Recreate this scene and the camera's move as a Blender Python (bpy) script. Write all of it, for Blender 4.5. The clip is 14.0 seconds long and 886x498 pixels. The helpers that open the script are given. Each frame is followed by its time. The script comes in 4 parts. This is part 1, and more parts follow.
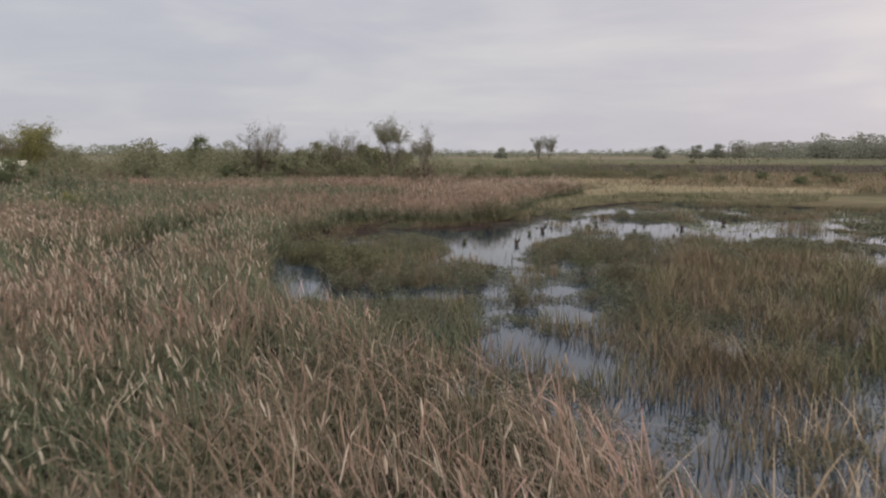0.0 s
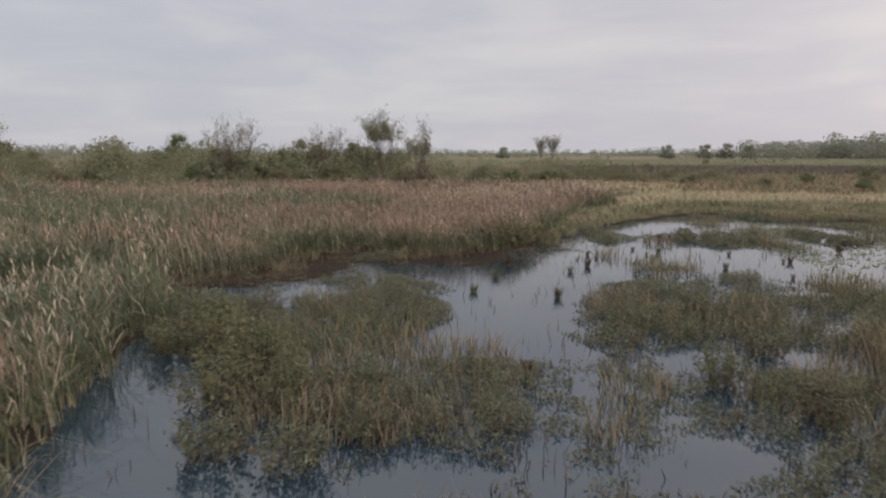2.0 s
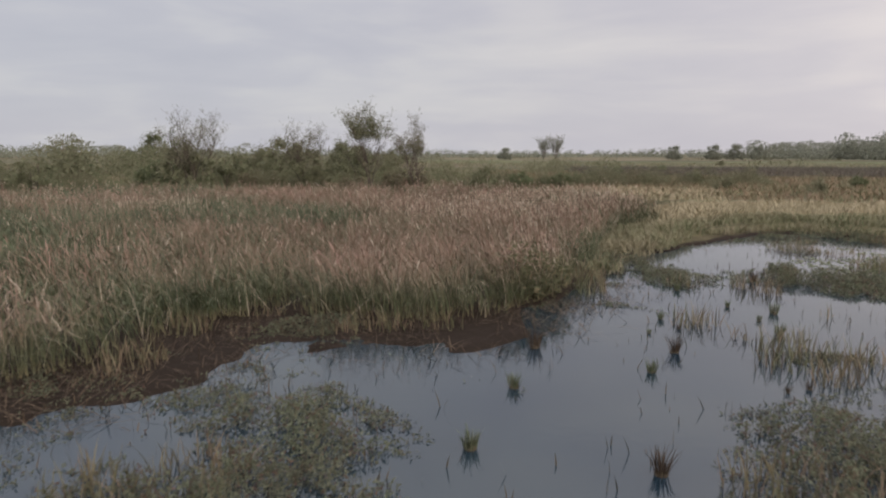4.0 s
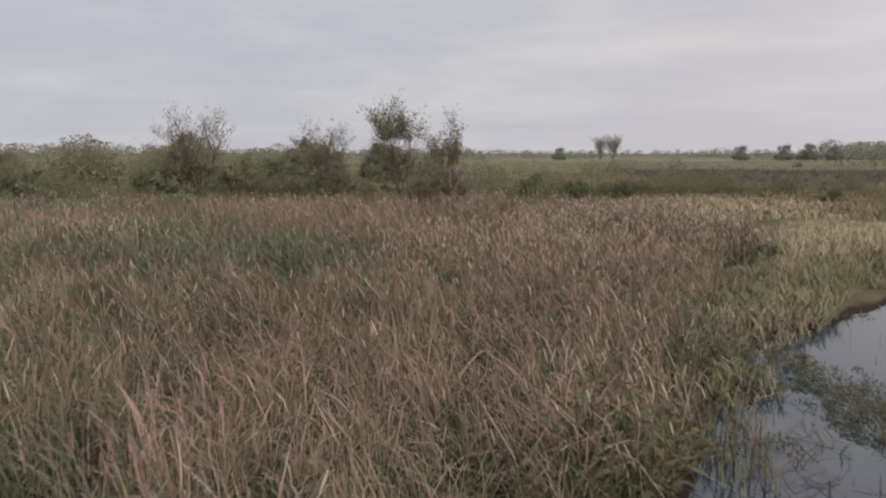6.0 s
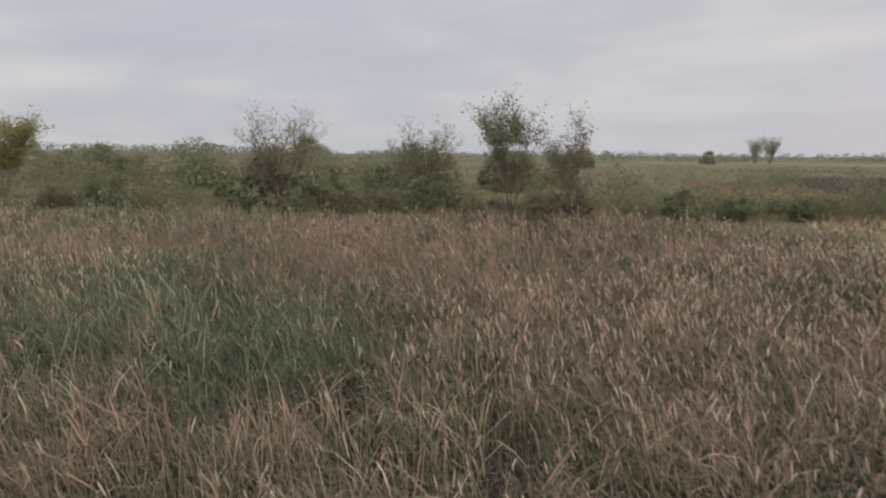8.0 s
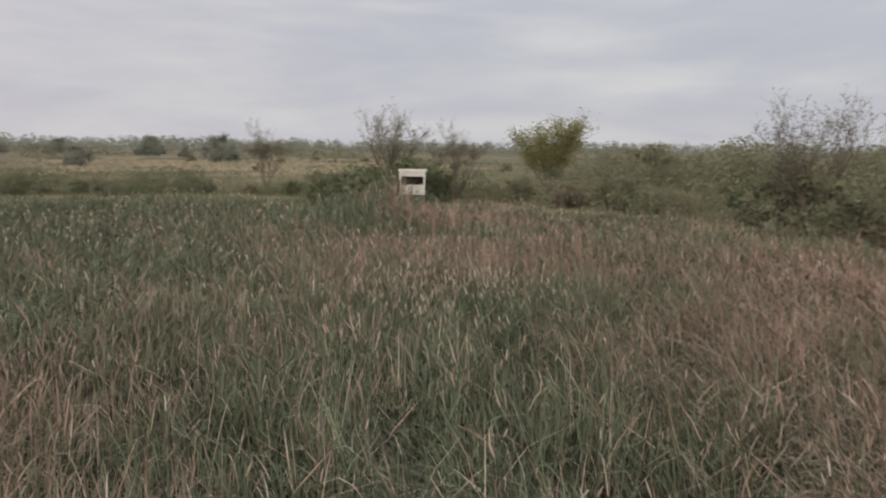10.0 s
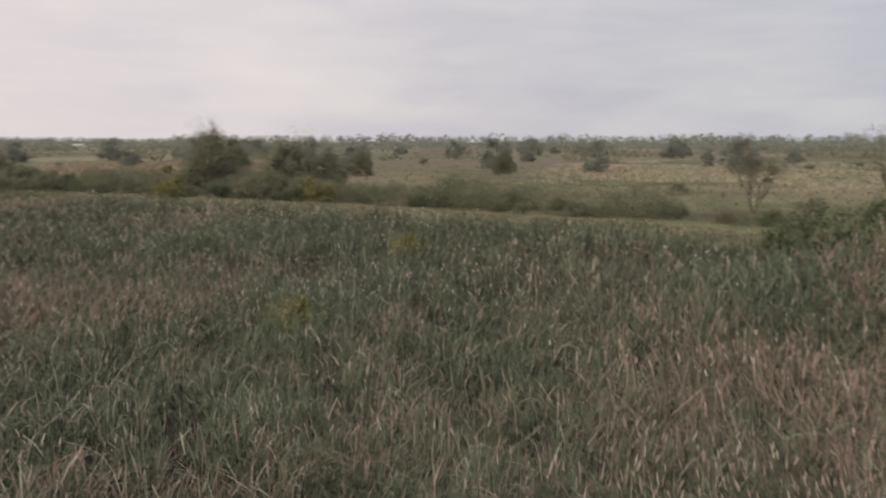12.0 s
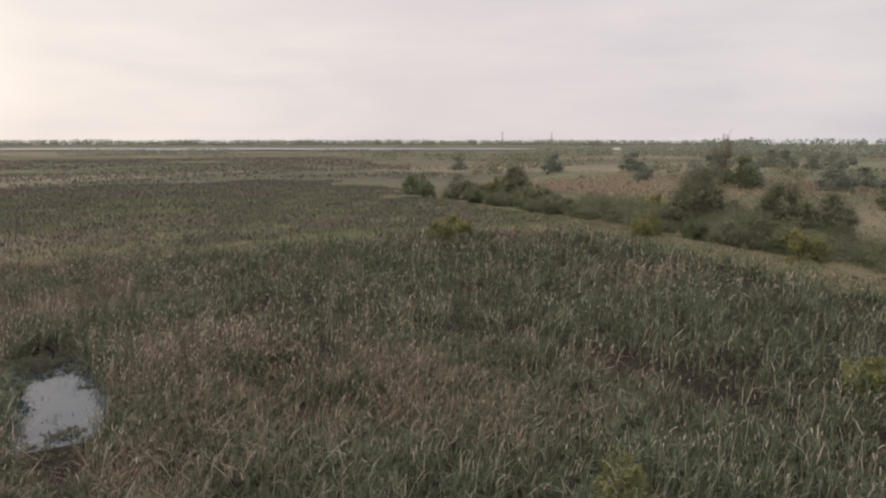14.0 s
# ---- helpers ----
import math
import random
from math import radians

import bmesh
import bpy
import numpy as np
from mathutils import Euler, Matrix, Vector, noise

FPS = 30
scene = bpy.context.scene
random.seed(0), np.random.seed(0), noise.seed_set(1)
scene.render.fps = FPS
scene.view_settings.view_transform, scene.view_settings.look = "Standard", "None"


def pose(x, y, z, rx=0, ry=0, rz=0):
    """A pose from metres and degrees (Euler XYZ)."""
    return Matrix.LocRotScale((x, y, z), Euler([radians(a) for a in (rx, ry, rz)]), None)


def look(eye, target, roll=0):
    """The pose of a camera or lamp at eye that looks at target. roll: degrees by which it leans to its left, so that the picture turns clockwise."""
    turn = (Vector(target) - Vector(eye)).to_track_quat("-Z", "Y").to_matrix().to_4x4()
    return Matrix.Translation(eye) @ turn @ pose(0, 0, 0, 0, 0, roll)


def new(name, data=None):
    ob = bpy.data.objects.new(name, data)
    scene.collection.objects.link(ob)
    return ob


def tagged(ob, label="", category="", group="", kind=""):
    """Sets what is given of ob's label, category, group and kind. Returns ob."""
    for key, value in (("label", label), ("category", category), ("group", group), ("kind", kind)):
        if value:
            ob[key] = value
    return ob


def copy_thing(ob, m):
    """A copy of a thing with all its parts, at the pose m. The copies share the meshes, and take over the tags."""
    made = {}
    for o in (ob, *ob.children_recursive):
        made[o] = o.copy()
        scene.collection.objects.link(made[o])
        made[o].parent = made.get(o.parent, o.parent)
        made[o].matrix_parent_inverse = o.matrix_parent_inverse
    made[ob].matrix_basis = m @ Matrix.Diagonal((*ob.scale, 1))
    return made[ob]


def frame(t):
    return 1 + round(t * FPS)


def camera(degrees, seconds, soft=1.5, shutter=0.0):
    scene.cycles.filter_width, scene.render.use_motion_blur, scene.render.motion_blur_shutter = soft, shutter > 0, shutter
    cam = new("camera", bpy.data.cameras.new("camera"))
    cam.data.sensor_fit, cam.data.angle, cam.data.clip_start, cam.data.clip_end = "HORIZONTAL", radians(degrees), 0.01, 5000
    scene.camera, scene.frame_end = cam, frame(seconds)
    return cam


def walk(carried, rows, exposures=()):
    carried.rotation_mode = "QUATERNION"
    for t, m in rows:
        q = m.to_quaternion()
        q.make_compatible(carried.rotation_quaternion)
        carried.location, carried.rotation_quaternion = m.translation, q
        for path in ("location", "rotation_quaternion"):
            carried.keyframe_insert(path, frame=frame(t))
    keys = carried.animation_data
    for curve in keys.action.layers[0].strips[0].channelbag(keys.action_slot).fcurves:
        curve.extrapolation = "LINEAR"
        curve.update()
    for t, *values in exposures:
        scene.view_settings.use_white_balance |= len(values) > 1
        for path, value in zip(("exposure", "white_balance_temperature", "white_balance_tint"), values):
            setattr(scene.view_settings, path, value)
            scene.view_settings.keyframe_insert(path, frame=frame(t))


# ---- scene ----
cam = camera(66.0, 14.0, soft=2.2, shutter=0.22)
PATH = [  # seconds, x, y, z, then degrees about x, y, z
    (0.0, 0.00, 0.00, 5.00, 81.90, -0.00, 0.00),
    (0.5, 0.00, 3.57, 4.96, 81.90, -0.00, 0.00),
    (1.0, 0.00, 7.14, 4.92, 81.90, 0.10, -0.01),
    (1.5, 0.06, 10.65, 4.89, 81.90, 0.10, -0.01),
    (2.0, 0.12, 14.16, 4.86, 81.90, -0.00, 0.00),
    (2.5, 0.23, 17.56, 4.90, 81.90, 0.11, 0.08),
    (3.0, 0.35, 20.78, 4.86, 81.90, 0.01, 0.10),
    (4.0, 0.77, 27.12, 4.74, 81.98, -0.02, 0.09),
    (5.0, 1.36, 33.35, 4.77, 82.05, 0.04, 0.98),
    (5.5, 1.62, 36.43, 4.91, 82.01, 0.01, 2.22),
    (6.0, 1.86, 39.50, 5.12, 81.93, -0.06, 4.55),
    (6.5, 2.03, 42.57, 5.27, 81.95, -0.03, 6.17),
    (7.0, 2.09, 45.52, 5.43, 81.99, -0.12, 8.40),
    (7.5, 2.15, 48.48, 5.60, 81.96, -0.21, 11.34),
    (8.0, 2.09, 51.24, 5.67, 82.00, -0.39, 15.90),
    (8.5, 1.97, 54.00, 5.75, 81.95, -0.51, 23.27),
    (9.0, 1.74, 56.65, 5.84, 81.91, -0.77, 35.86),
    (9.5, 1.51, 59.20, 5.85, 81.79, -0.86, 49.70),
    (10.0, 1.16, 61.53, 5.82, 81.55, -0.68, 62.29),
    (10.5, 0.50, 63.64, 5.92, 81.28, -0.39, 73.74),
    (11.0, -0.66, 65.52, 6.32, 81.05, -0.12, 84.13),
    (11.5, -2.51, 67.17, 7.20, 80.96, 0.00, 93.57),
    (12.0, -4.77, 68.70, 8.38, 80.96, 0.00, 105.17),
    (12.5, -7.04, 69.60, 9.71, 80.96, 0.00, 122.08),
    (13.0, -10.23, 69.69, 11.18, 80.96, 0.00, 141.49),
    (13.5, -11.80, 70.16, 12.34, 80.99, 0.00, 147.01),
    (14.0, -13.00, 70.66, 13.02, 81.01, 0.00, 147.57),
]
rows = [(t, pose(*p)) for t, *p in PATH]
walk(cam, rows, [(0.0, -0.08), (14.0, -0.08)])

# ---------------------------------------------------------------- sky and sun
SUN_YAW, SUN_UP = 222.0, 7.0
world = bpy.data.worlds.new("world")
scene.world = world
world.use_nodes = True
wn, wl = world.node_tree.nodes, world.node_tree.links
wn.clear()


def wnode(kind, **values):
    n = wn.new(kind)
    for key, value in values.items():
        n.inputs[key].default_value = value
    return n


def ramp(nodes, stops):
    n = nodes.new("ShaderNodeValToRGB")
    while len(n.color_ramp.elements) < len(stops):
        n.color_ramp.elements.new(0.5)
    for e, (p, c) in zip(n.color_ramp.elements, stops):
        e.position, e.color = p, (*c, 1) if len(c) == 3 else c
    return n


sky = wn.new("ShaderNodeTexSky")
sky.sky_type, sky.sun_disc = "NISHITA", False
sky.sun_elevation, sky.sun_rotation = radians(SUN_UP), radians(-SUN_YAW)
geo = wn.new("ShaderNodeTexCoord")
dim = wn.new("ShaderNodeVectorMath")
dim.operation = "SCALE"
dim.inputs["Scale"].default_value = 0.10
wl.new(sky.outputs[0], dim.inputs[0])
# the cloud sheet: long soft streaks
squash = wn.new("ShaderNodeMapping")
squash.inputs["Scale"].default_value = (1.3, 1.3, 6.5)
squash.inputs["Rotation"].default_value = (0.06, 0.05, 0.3)
wl.new(geo.outputs["Generated"], squash.inputs["Vector"])
streak = wnode("ShaderNodeTexNoise", Scale=1.7, Detail=5.0, Roughness=0.5, Distortion=0.5)
wl.new(squash.outputs[0], streak.inputs["Vector"])
fine = wnode("ShaderNodeTexNoise", Scale=4.6, Detail=4.0, Roughness=0.5, Distortion=0.3)
wl.new(squash.outputs[0], fine.inputs["Vector"])
sheet = wn.new("ShaderNodeMix")
sheet.inputs[0].default_value = 0.3
wl.new(streak.outputs["Fac"], sheet.inputs[2])
wl.new(fine.outputs["Fac"], sheet.inputs[3])
tone = ramp(wn, [(0.32, (0.515, 0.525, 0.60)), (0.46, (0.565, 0.57, 0.635)), (0.58, (0.64, 0.64, 0.675)), (0.72, (0.73, 0.72, 0.725))])
wl.new(sheet.outputs[0], tone.inputs["Fac"])
# warm glow on the sun's side of the sheet
toward = wn.new("ShaderNodeVectorMath")
toward.operation = "DOT_PRODUCT"
toward.inputs[1].default_value = (-math.sin(radians(SUN_YAW)), math.cos(radians(SUN_YAW)), 0.12)
wl.new(geo.outputs["Generated"], toward.inputs[0])
glow = wn.new("ShaderNodeMapRange")
glow.inputs["From Min"].default_value, glow.inputs["From Max"].default_value = -0.95, 0.9
wl.new(toward.outputs["Value"], glow.inputs["Value"])
blush = ramp(wn, [(0.0, (0.64, 0.61, 0.66)), (0.16, (0.72, 0.66, 0.685)), (0.38, (0.88, 0.795, 0.80)), (0.70, (0.89, 0.805, 0.79)), (0.90, (0.99, 0.90, 0.85)), (1.0, (1.45, 1.28, 1.12))])
wl.new(glow.outputs[0], blush.inputs["Fac"])
warm = wn.new("ShaderNodeMix")
warm.data_type, warm.blend_type = "RGBA", "MIX"
strong = wn.new("ShaderNodeMapRange")
strong.inputs["From Max"].default_value = 0.65
wl.new(glow.outputs[0], strong.inputs["Value"])
wl.new(strong.outputs[0], warm.inputs[0])
wl.new(tone.outputs["Color"], warm.inputs[6])
# the streaks go on through the glow, fainter
veil = ramp(wn, [(0.30, (0.90, 0.90, 0.93)), (0.46, (0.96, 0.96, 0.975)), (0.58, (1.03, 1.02, 1.01)), (0.74, (1.09, 1.075, 1.05))])
wl.new(sheet.outputs[0], veil.inputs["Fac"])
veiled = wn.new("ShaderNodeMix")
veiled.data_type, veiled.blend_type = "RGBA", "MULTIPLY"
veiled.inputs[0].default_value = 1.0
wl.new(blush.outputs["Color"], veiled.inputs[6])
wl.new(veil.outputs["Color"], veiled.inputs[7])
wl.new(veiled.outputs[2], warm.inputs[7])
cover = wn.new("ShaderNodeMix")
cover.data_type = "RGBA"
cover.inputs[0].default_value = 0.93
wl.new(dim.outputs[0], cover.inputs[6])
wl.new(warm.outputs[2], cover.inputs[7])
back = wnode("ShaderNodeBackground", Strength=1.0)
# an overcast sky is brightest overhead
updir = wn.new("ShaderNodeSeparateXYZ")
wl.new(geo.outputs["Generated"], updir.inputs[0])
lift = wn.new("ShaderNodeMapRange")
lift.interpolation_type = "SMOOTHSTEP"
for key, value in zip(("From Min", "From Max", "To Min", "To Max"), (0.16, 0.9, 1.0, 2.05)):
    lift.inputs[key].default_value = value
wl.new(updir.outputs["Z"], lift.inputs["Value"])
zenith = wn.new("ShaderNodeVectorMath")
zenith.operation = "SCALE"
wl.new(cover.outputs[2], zenith.inputs[0])
wl.new(lift.outputs[0], zenith.inputs["Scale"])
wl.new(zenith.outputs[0], back.inputs["Color"])
wout = wn.new("ShaderNodeOutputWorld")
wl.new(back.outputs[0], wout.inputs["Surface"])

lamp = bpy.data.lights.new("sun", "SUN")
lamp.energy, lamp.angle, lamp.color = 0.7, radians(14), (1.0, 0.89, 0.78)
sun = new("sun", lamp)
sun.matrix_world = look((0, 0, 60), (60 * math.sin(radians(SUN_YAW)), -60 * math.cos(radians(SUN_YAW)), 60 - 60 * math.tan(radians(SUN_UP + 6))))

# ---------------------------------------------------------------- materials


def mat(name, rough=0.85, spec=0.25):
    m = bpy.data.materials.new(name)
    m.use_nodes = True
    b = m.node_tree.nodes["Principled BSDF"]
    b.inputs["Roughness"].default_value = rough
    b.inputs["Specular IOR Level"].default_value = spec
    return m, m.node_tree.nodes, m.node_tree.links, b


def mnoise(nodes, links, scale, detail=3.0, vec=None, rough=0.55):
    n = nodes.new("ShaderNodeTexNoise")
    n.inputs["Scale"].default_value, n.inputs["Detail"].default_value, n.inputs["Roughness"].default_value = scale, detail, rough
    if vec:
        links.new(vec, n.inputs["Vector"])
    return n.outputs["Fac"]


def mmix(nodes, links, fac, a, b):
    n = nodes.new("ShaderNodeMix")
    n.data_type = "RGBA"
    for slot, v in ((0, fac), (6, a), (7, b)):
        if isinstance(v, bpy.types.NodeSocket):
            links.new(v, n.inputs[slot])
        else:
            n.inputs[slot].default_value = v if slot == 0 else (*v, 1)
    return n.outputs[2]


def mrange(nodes, links, v, a, b, c=0.0, d=1.0):
    n = nodes.new("ShaderNodeMapRange")
    for k, x in zip(("From Min", "From Max", "To Min", "To Max"), (a, b, c, d)):
        n.inputs[k].default_value = x
    links.new(v, n.inputs["Value"])
    return n.outputs[0]


def mmath(nodes, links, op, a, b):
    n = nodes.new("ShaderNodeMath")
    n.operation = op
    for k, v in enumerate((a, b)):
        if isinstance(v, bpy.types.NodeSocket):
            links.new(v, n.inputs[k])
        else:
            n.inputs[k].default_value = v
    return n.outputs[0]


def place_node(nodes):
    return nodes.new("ShaderNodeTexCoord").outputs["Object"]


def island(nodes):
    return nodes.new("ShaderNodeNewGeometry").outputs["Random Per Island"]


def thin_leaf(m, n, l, b, colour, share):
    """Thin leaves pass part of the light on to their other side."""
    thru = n.new("ShaderNodeBsdfTranslucent")
    l.new(colour, thru.inputs["Color"])
    both = n.new("ShaderNodeMixShader")
    both.inputs[0].default_value = share
    l.new(b.outputs[0], both.inputs[1])
    l.new(thru.outputs[0], both.inputs[2])
    l.new(both.outputs[0], n["Material Output"].inputs["Surface"])


def leaf_mat(name, dark, light, odd, odd_share=0.12, rough=0.7):
    """Foliage: each leaf between dark and light, some of an odd colour, drifting over the plant and from plant to plant."""
    m, n, l, b = mat(name, rough, 0.2)
    r = island(n)
    c = mmix(n, l, r, dark, light)
    where = mnoise(n, l, 0.9, 2.0, place_node(n))
    c = mmix(n, l, mrange(n, l, where, 0.35, 0.7, 0.0, 0.55), c, tuple(0.55 * x + 0.45 * y for x, y in zip(dark, odd)))
    c = mmix(n, l, mrange(n, l, r, 1.0 - odd_share, 1.0 - odd_share + 0.02), c, odd)
    info = n.new("ShaderNodeObjectInfo")
    c = mmix(n, l, mrange(n, l, info.outputs["Random"], 0.0, 1.0, 0.0, 0.4), c, odd)
    l.new(c, b.inputs["Base Color"])
    thin_leaf(m, n, l, b, c, 0.35)
    return m


def reed_mat(name, dull, bright, sheath, pale_share):
    """Cattail leaves: green sheaths below, the leaf's own colour above, some blades bleached."""
    m, n, l, b = mat(name, 0.75, 0.2)
    pos = place_node(n)
    sep = n.new("ShaderNodeSeparateXYZ")
    l.new(pos, sep.inputs[0])
    r = island(n)
    c = mmix(n, l, r, dull, bright)
    drift = mnoise(n, l, 0.35, 3.0, pos)
    c = mmix(n, l, mrange(n, l, drift, 0.4, 0.65, 0.0, 0.45), c, tuple(0.5 * x + 0.5 * y for x, y in zip(dull, sheath)))
    low = mrange(n, l, sep.outputs["Z"], 0.6, 1.6, 0.95, 0.0)
    c = mmix(n, l, low, c, sheath)
    foot = mrange(n, l, sep.outputs["Z"], 0.06, 0.34, 0.6, 0.0)
    c = mmix(n, l, foot, c, (0.34, 0.28, 0.17))
    c = mmix(n, l, mrange(n, l, r, 1 - pale_share, 1 - pale_share + 0.02), c, (0.42, 0.365, 0.29))
    l.new(c, b.inputs["Base Color"])
    return m


def grass_mat(name, a, b2, dry, share=0.25):
    m, n, l, b = mat(name, 0.8, 0.15)
    r = island(n)
    c = mmix(n, l, r, a, b2)
    c = mmix(n, l, mrange(n, l, mnoise(n, l, 0.25, 3.0, place_node(n)), 0.4, 0.65, 0.0, 0.8), c, dry)
    c = mmix(n, l, mrange(n, l, r, 1 - share, 1 - share + 0.03), c, dry)
    l.new(c, b.inputs["Base Color"])
    return m


def bark_mat():
    m, n, l, b = mat("bark", 0.9, 0.1)
    v = mnoise(n, l, 9.0, 4.0, place_node(n))
    l.new(mmix(n, l, v, (0.06, 0.05, 0.042), (0.20, 0.17, 0.145)), b.inputs["Base Color"])
    return m


def ground_mat():
    """Marsh soil and turf near by, rough meadows and fields in drifting patches farther off."""
    m, n, l, b = mat("marsh_ground", 0.95, 0.1)
    pos = place_node(n)
    fine = mnoise(n, l, 1.3, 5.0, pos)
    mid = mnoise(n, l, 0.09, 4.0, pos)
    wide = mnoise(n, l, 0.017, 3.0, pos)
    c = mmix(n, l, fine, (0.035, 0.032, 0.02), (0.10, 0.085, 0.045))
    c = mmix(n, l, mrange(n, l, mid, 0.38, 0.6), c, (0.13, 0.135, 0.065))
    c = mmix(n, l, mrange(n, l, wide, 0.5, 0.62), c, (0.17, 0.145, 0.09))
    stretch = n.new("ShaderNodeMapping")
    stretch.inputs["Scale"].default_value = (0.004, 0.009, 1)
    stretch.inputs["Rotation"].default_value = (0, 0, 0.35)
    l.new(pos, stretch.inputs["Vector"])
    cells = n.new("ShaderNodeTexVoronoi")
    cells.inputs["Scale"].default_value = 1.6
    l.new(stretch.outputs[0], cells.inputs["Vector"])
    sepc = n.new("ShaderNodeSeparateColor")
    l.new(cells.outputs["Color"], sepc.inputs[0])
    field = ramp(n, [(0.0, (0.09, 0.088, 0.066)), (0.25, (0.115, 0.122, 0.08)), (0.42, (0.155, 0.12, 0.095)), (0.6, (0.12, 0.13, 0.085)), (0.78, (0.25, 0.205, 0.155)), (0.93, (0.13, 0.16, 0.085))])
    l.new(sepc.outputs[0], field.inputs["Fac"])
    dist = n.new("ShaderNodeVectorMath")
    dist.operation = "DISTANCE"
    dist.inputs[1].default_value = (-20, 45, 0)
    l.new(pos, dist.inputs[0])
    away = mrange(n, l, dist.outputs["Value"], 110.0, 190.0, 0.0, 0.75)
    c = mmix(n, l, away, c, field.outputs["Color"])
    patch = mmath(n, l, "ADD", mmath(n, l, "MULTIPLY", mnoise(n, l, 0.06, 6.0, pos, 0.7), 0.6), mmath(n, l, "MULTIPLY", mnoise(n, l, 0.4, 4.0, pos, 0.65), 0.4))
    c = mmix(n, l, mrange(n, l, patch, 0.44, 0.58, 0.0, 0.4), c, (0.07, 0.072, 0.048))
    c = mmix(n, l, mrange(n, l, patch, 0.5, 0.38, 0.0, 0.35), c, (0.17, 0.15, 0.10))
    sepz = n.new("ShaderNodeSeparateXYZ")
    l.new(pos, sepz.inputs[0])
    c = mmix(n, l, mrange(n, l, sepz.outputs["Z"], 0.09, 0.16, 1.0, 0.0), c, (0.024, 0.018, 0.014))
    l.new(c, b.inputs["Base Color"])
    bump = n.new("ShaderNodeBump")
    bump.inputs["Strength"].default_value, bump.inputs["Distance"].default_value = 0.6, 0.15
    l.new(fine, bump.inputs["Height"])
    l.new(bump.outputs[0], b.inputs["Normal"])
    return m


def water_mat(name="pond_water", rough=0.04):
    m, n, l, b = mat(name, rough, 0.75)
    b.inputs["IOR"].default_value = 1.5
    pos = place_node(n)
    l.new(mmix(n, l, mrange(n, l, mnoise(n, l, 0.22, 3.0, pos), 0.4, 0.65), (0.011, 0.025, 0.039), (0.018, 0.034, 0.046)), b.inputs["Base Color"])
    bump = n.new("ShaderNodeBump")
    bump.inputs["Strength"].default_value, bump.inputs["Distance"].default_value = 0.2, 0.02
    l.new(mnoise(n, l, 3.5, 3.0, pos), bump.inputs["Height"])
    l.new(bump.outputs[0], b.inputs["Normal"])
    return m


def worn_mat(name, a, b2, scale=6.0, rough=0.8):
    m, n, l, b = mat(name, rough, 0.2)
    pos = place_node(n)
    v = mnoise(n, l, scale, 5.0, pos)
    l.new(mmix(n, l, mrange(n, l, v, 0.35, 0.7), a, b2), b.inputs["Base Color"])
    bump = n.new("ShaderNodeBump")
    bump.inputs["Strength"].default_value, bump.inputs["Distance"].default_value = 0.3, 0.01
    l.new(v, bump.inputs["Height"])
    l.new(bump.outputs[0], b.inputs["Normal"])
    return m


REED_BROWN = reed_mat("dry_cattail_leaf", (0.178, 0.114, 0.092), (0.447, 0.30, 0.256), (0.10, 0.118, 0.066), 0.07)
REED_GREEN = reed_mat("green_cattail_leaf", (0.047, 0.064, 0.039), (0.192, 0.224, 0.142), (0.072, 0.09, 0.05), 0.08)
HEAD = leaf_mat("seed_fluff", (0.36, 0.28, 0.215), (0.56, 0.475, 0.39), (0.63, 0.57, 0.48), 0.2, 0.95)
BARK = bark_mat()
GROUND = ground_mat()
WATER = water_mat()
LAKE = water_mat("wind_ruffled_lake", 0.34)
SEDGE = grass_mat("pale_sedge", (0.112, 0.132, 0.074), (0.225, 0.235, 0.145), (0.28, 0.25, 0.175))
STRAW = grass_mat("straw_grass", (0.33, 0.29, 0.20), (0.48, 0.425, 0.31), (0.36, 0.325, 0.225))
MARSH = grass_mat("marsh_grass", (0.085, 0.10, 0.055), (0.19, 0.19, 0.11), (0.21, 0.16, 0.115))
RUSH = grass_mat("green_sedge", (0.06, 0.086, 0.05), (0.145, 0.175, 0.105), (0.16, 0.145, 0.10), 0.15)
MOOR = grass_mat("moor_grass", (0.088, 0.085, 0.072), (0.155, 0.146, 0.126), (0.14, 0.122, 0.108))
EASTERN = grass_mat("eastern_marsh_grass", (0.12, 0.125, 0.075), (0.25, 0.225, 0.145), (0.27, 0.20, 0.145), 0.3)
FIELD = grass_mat("pinkish_dry_field", (0.25, 0.19, 0.145), (0.36, 0.28, 0.21), (0.32, 0.25, 0.17))
DRY = grass_mat("dry_grass", (0.22, 0.15, 0.10), (0.38, 0.29, 0.20), (0.45, 0.38, 0.28), 0.15)
WEED = leaf_mat("water_weed", (0.09, 0.115, 0.075), (0.245, 0.28, 0.185), (0.135, 0.09, 0.07), 0.14)
STEM = grass_mat("dark_stem", (0.03, 0.03, 0.02), (0.09, 0.075, 0.05), (0.12, 0.09, 0.06))
HERB = leaf_mat("yellowing_herb_leaf", (0.06, 0.08, 0.042), (0.165, 0.185, 0.105), (0.24, 0.21, 0.13), 0.09)
PADS = leaf_mat("floating_leaf", (0.13, 0.17, 0.09), (0.26, 0.31, 0.19), (0.28, 0.27, 0.17), 0.15, 0.45)
LITTER = grass_mat("rotting_stalk", (0.022, 0.016, 0.013), (0.07, 0.05, 0.038), (0.13, 0.10, 0.07), 0.08)
LEAF_OLIVE = leaf_mat("olive_leaf", (0.142, 0.160, 0.097), (0.235, 0.253, 0.157), (0.215, 0.195, 0.14))
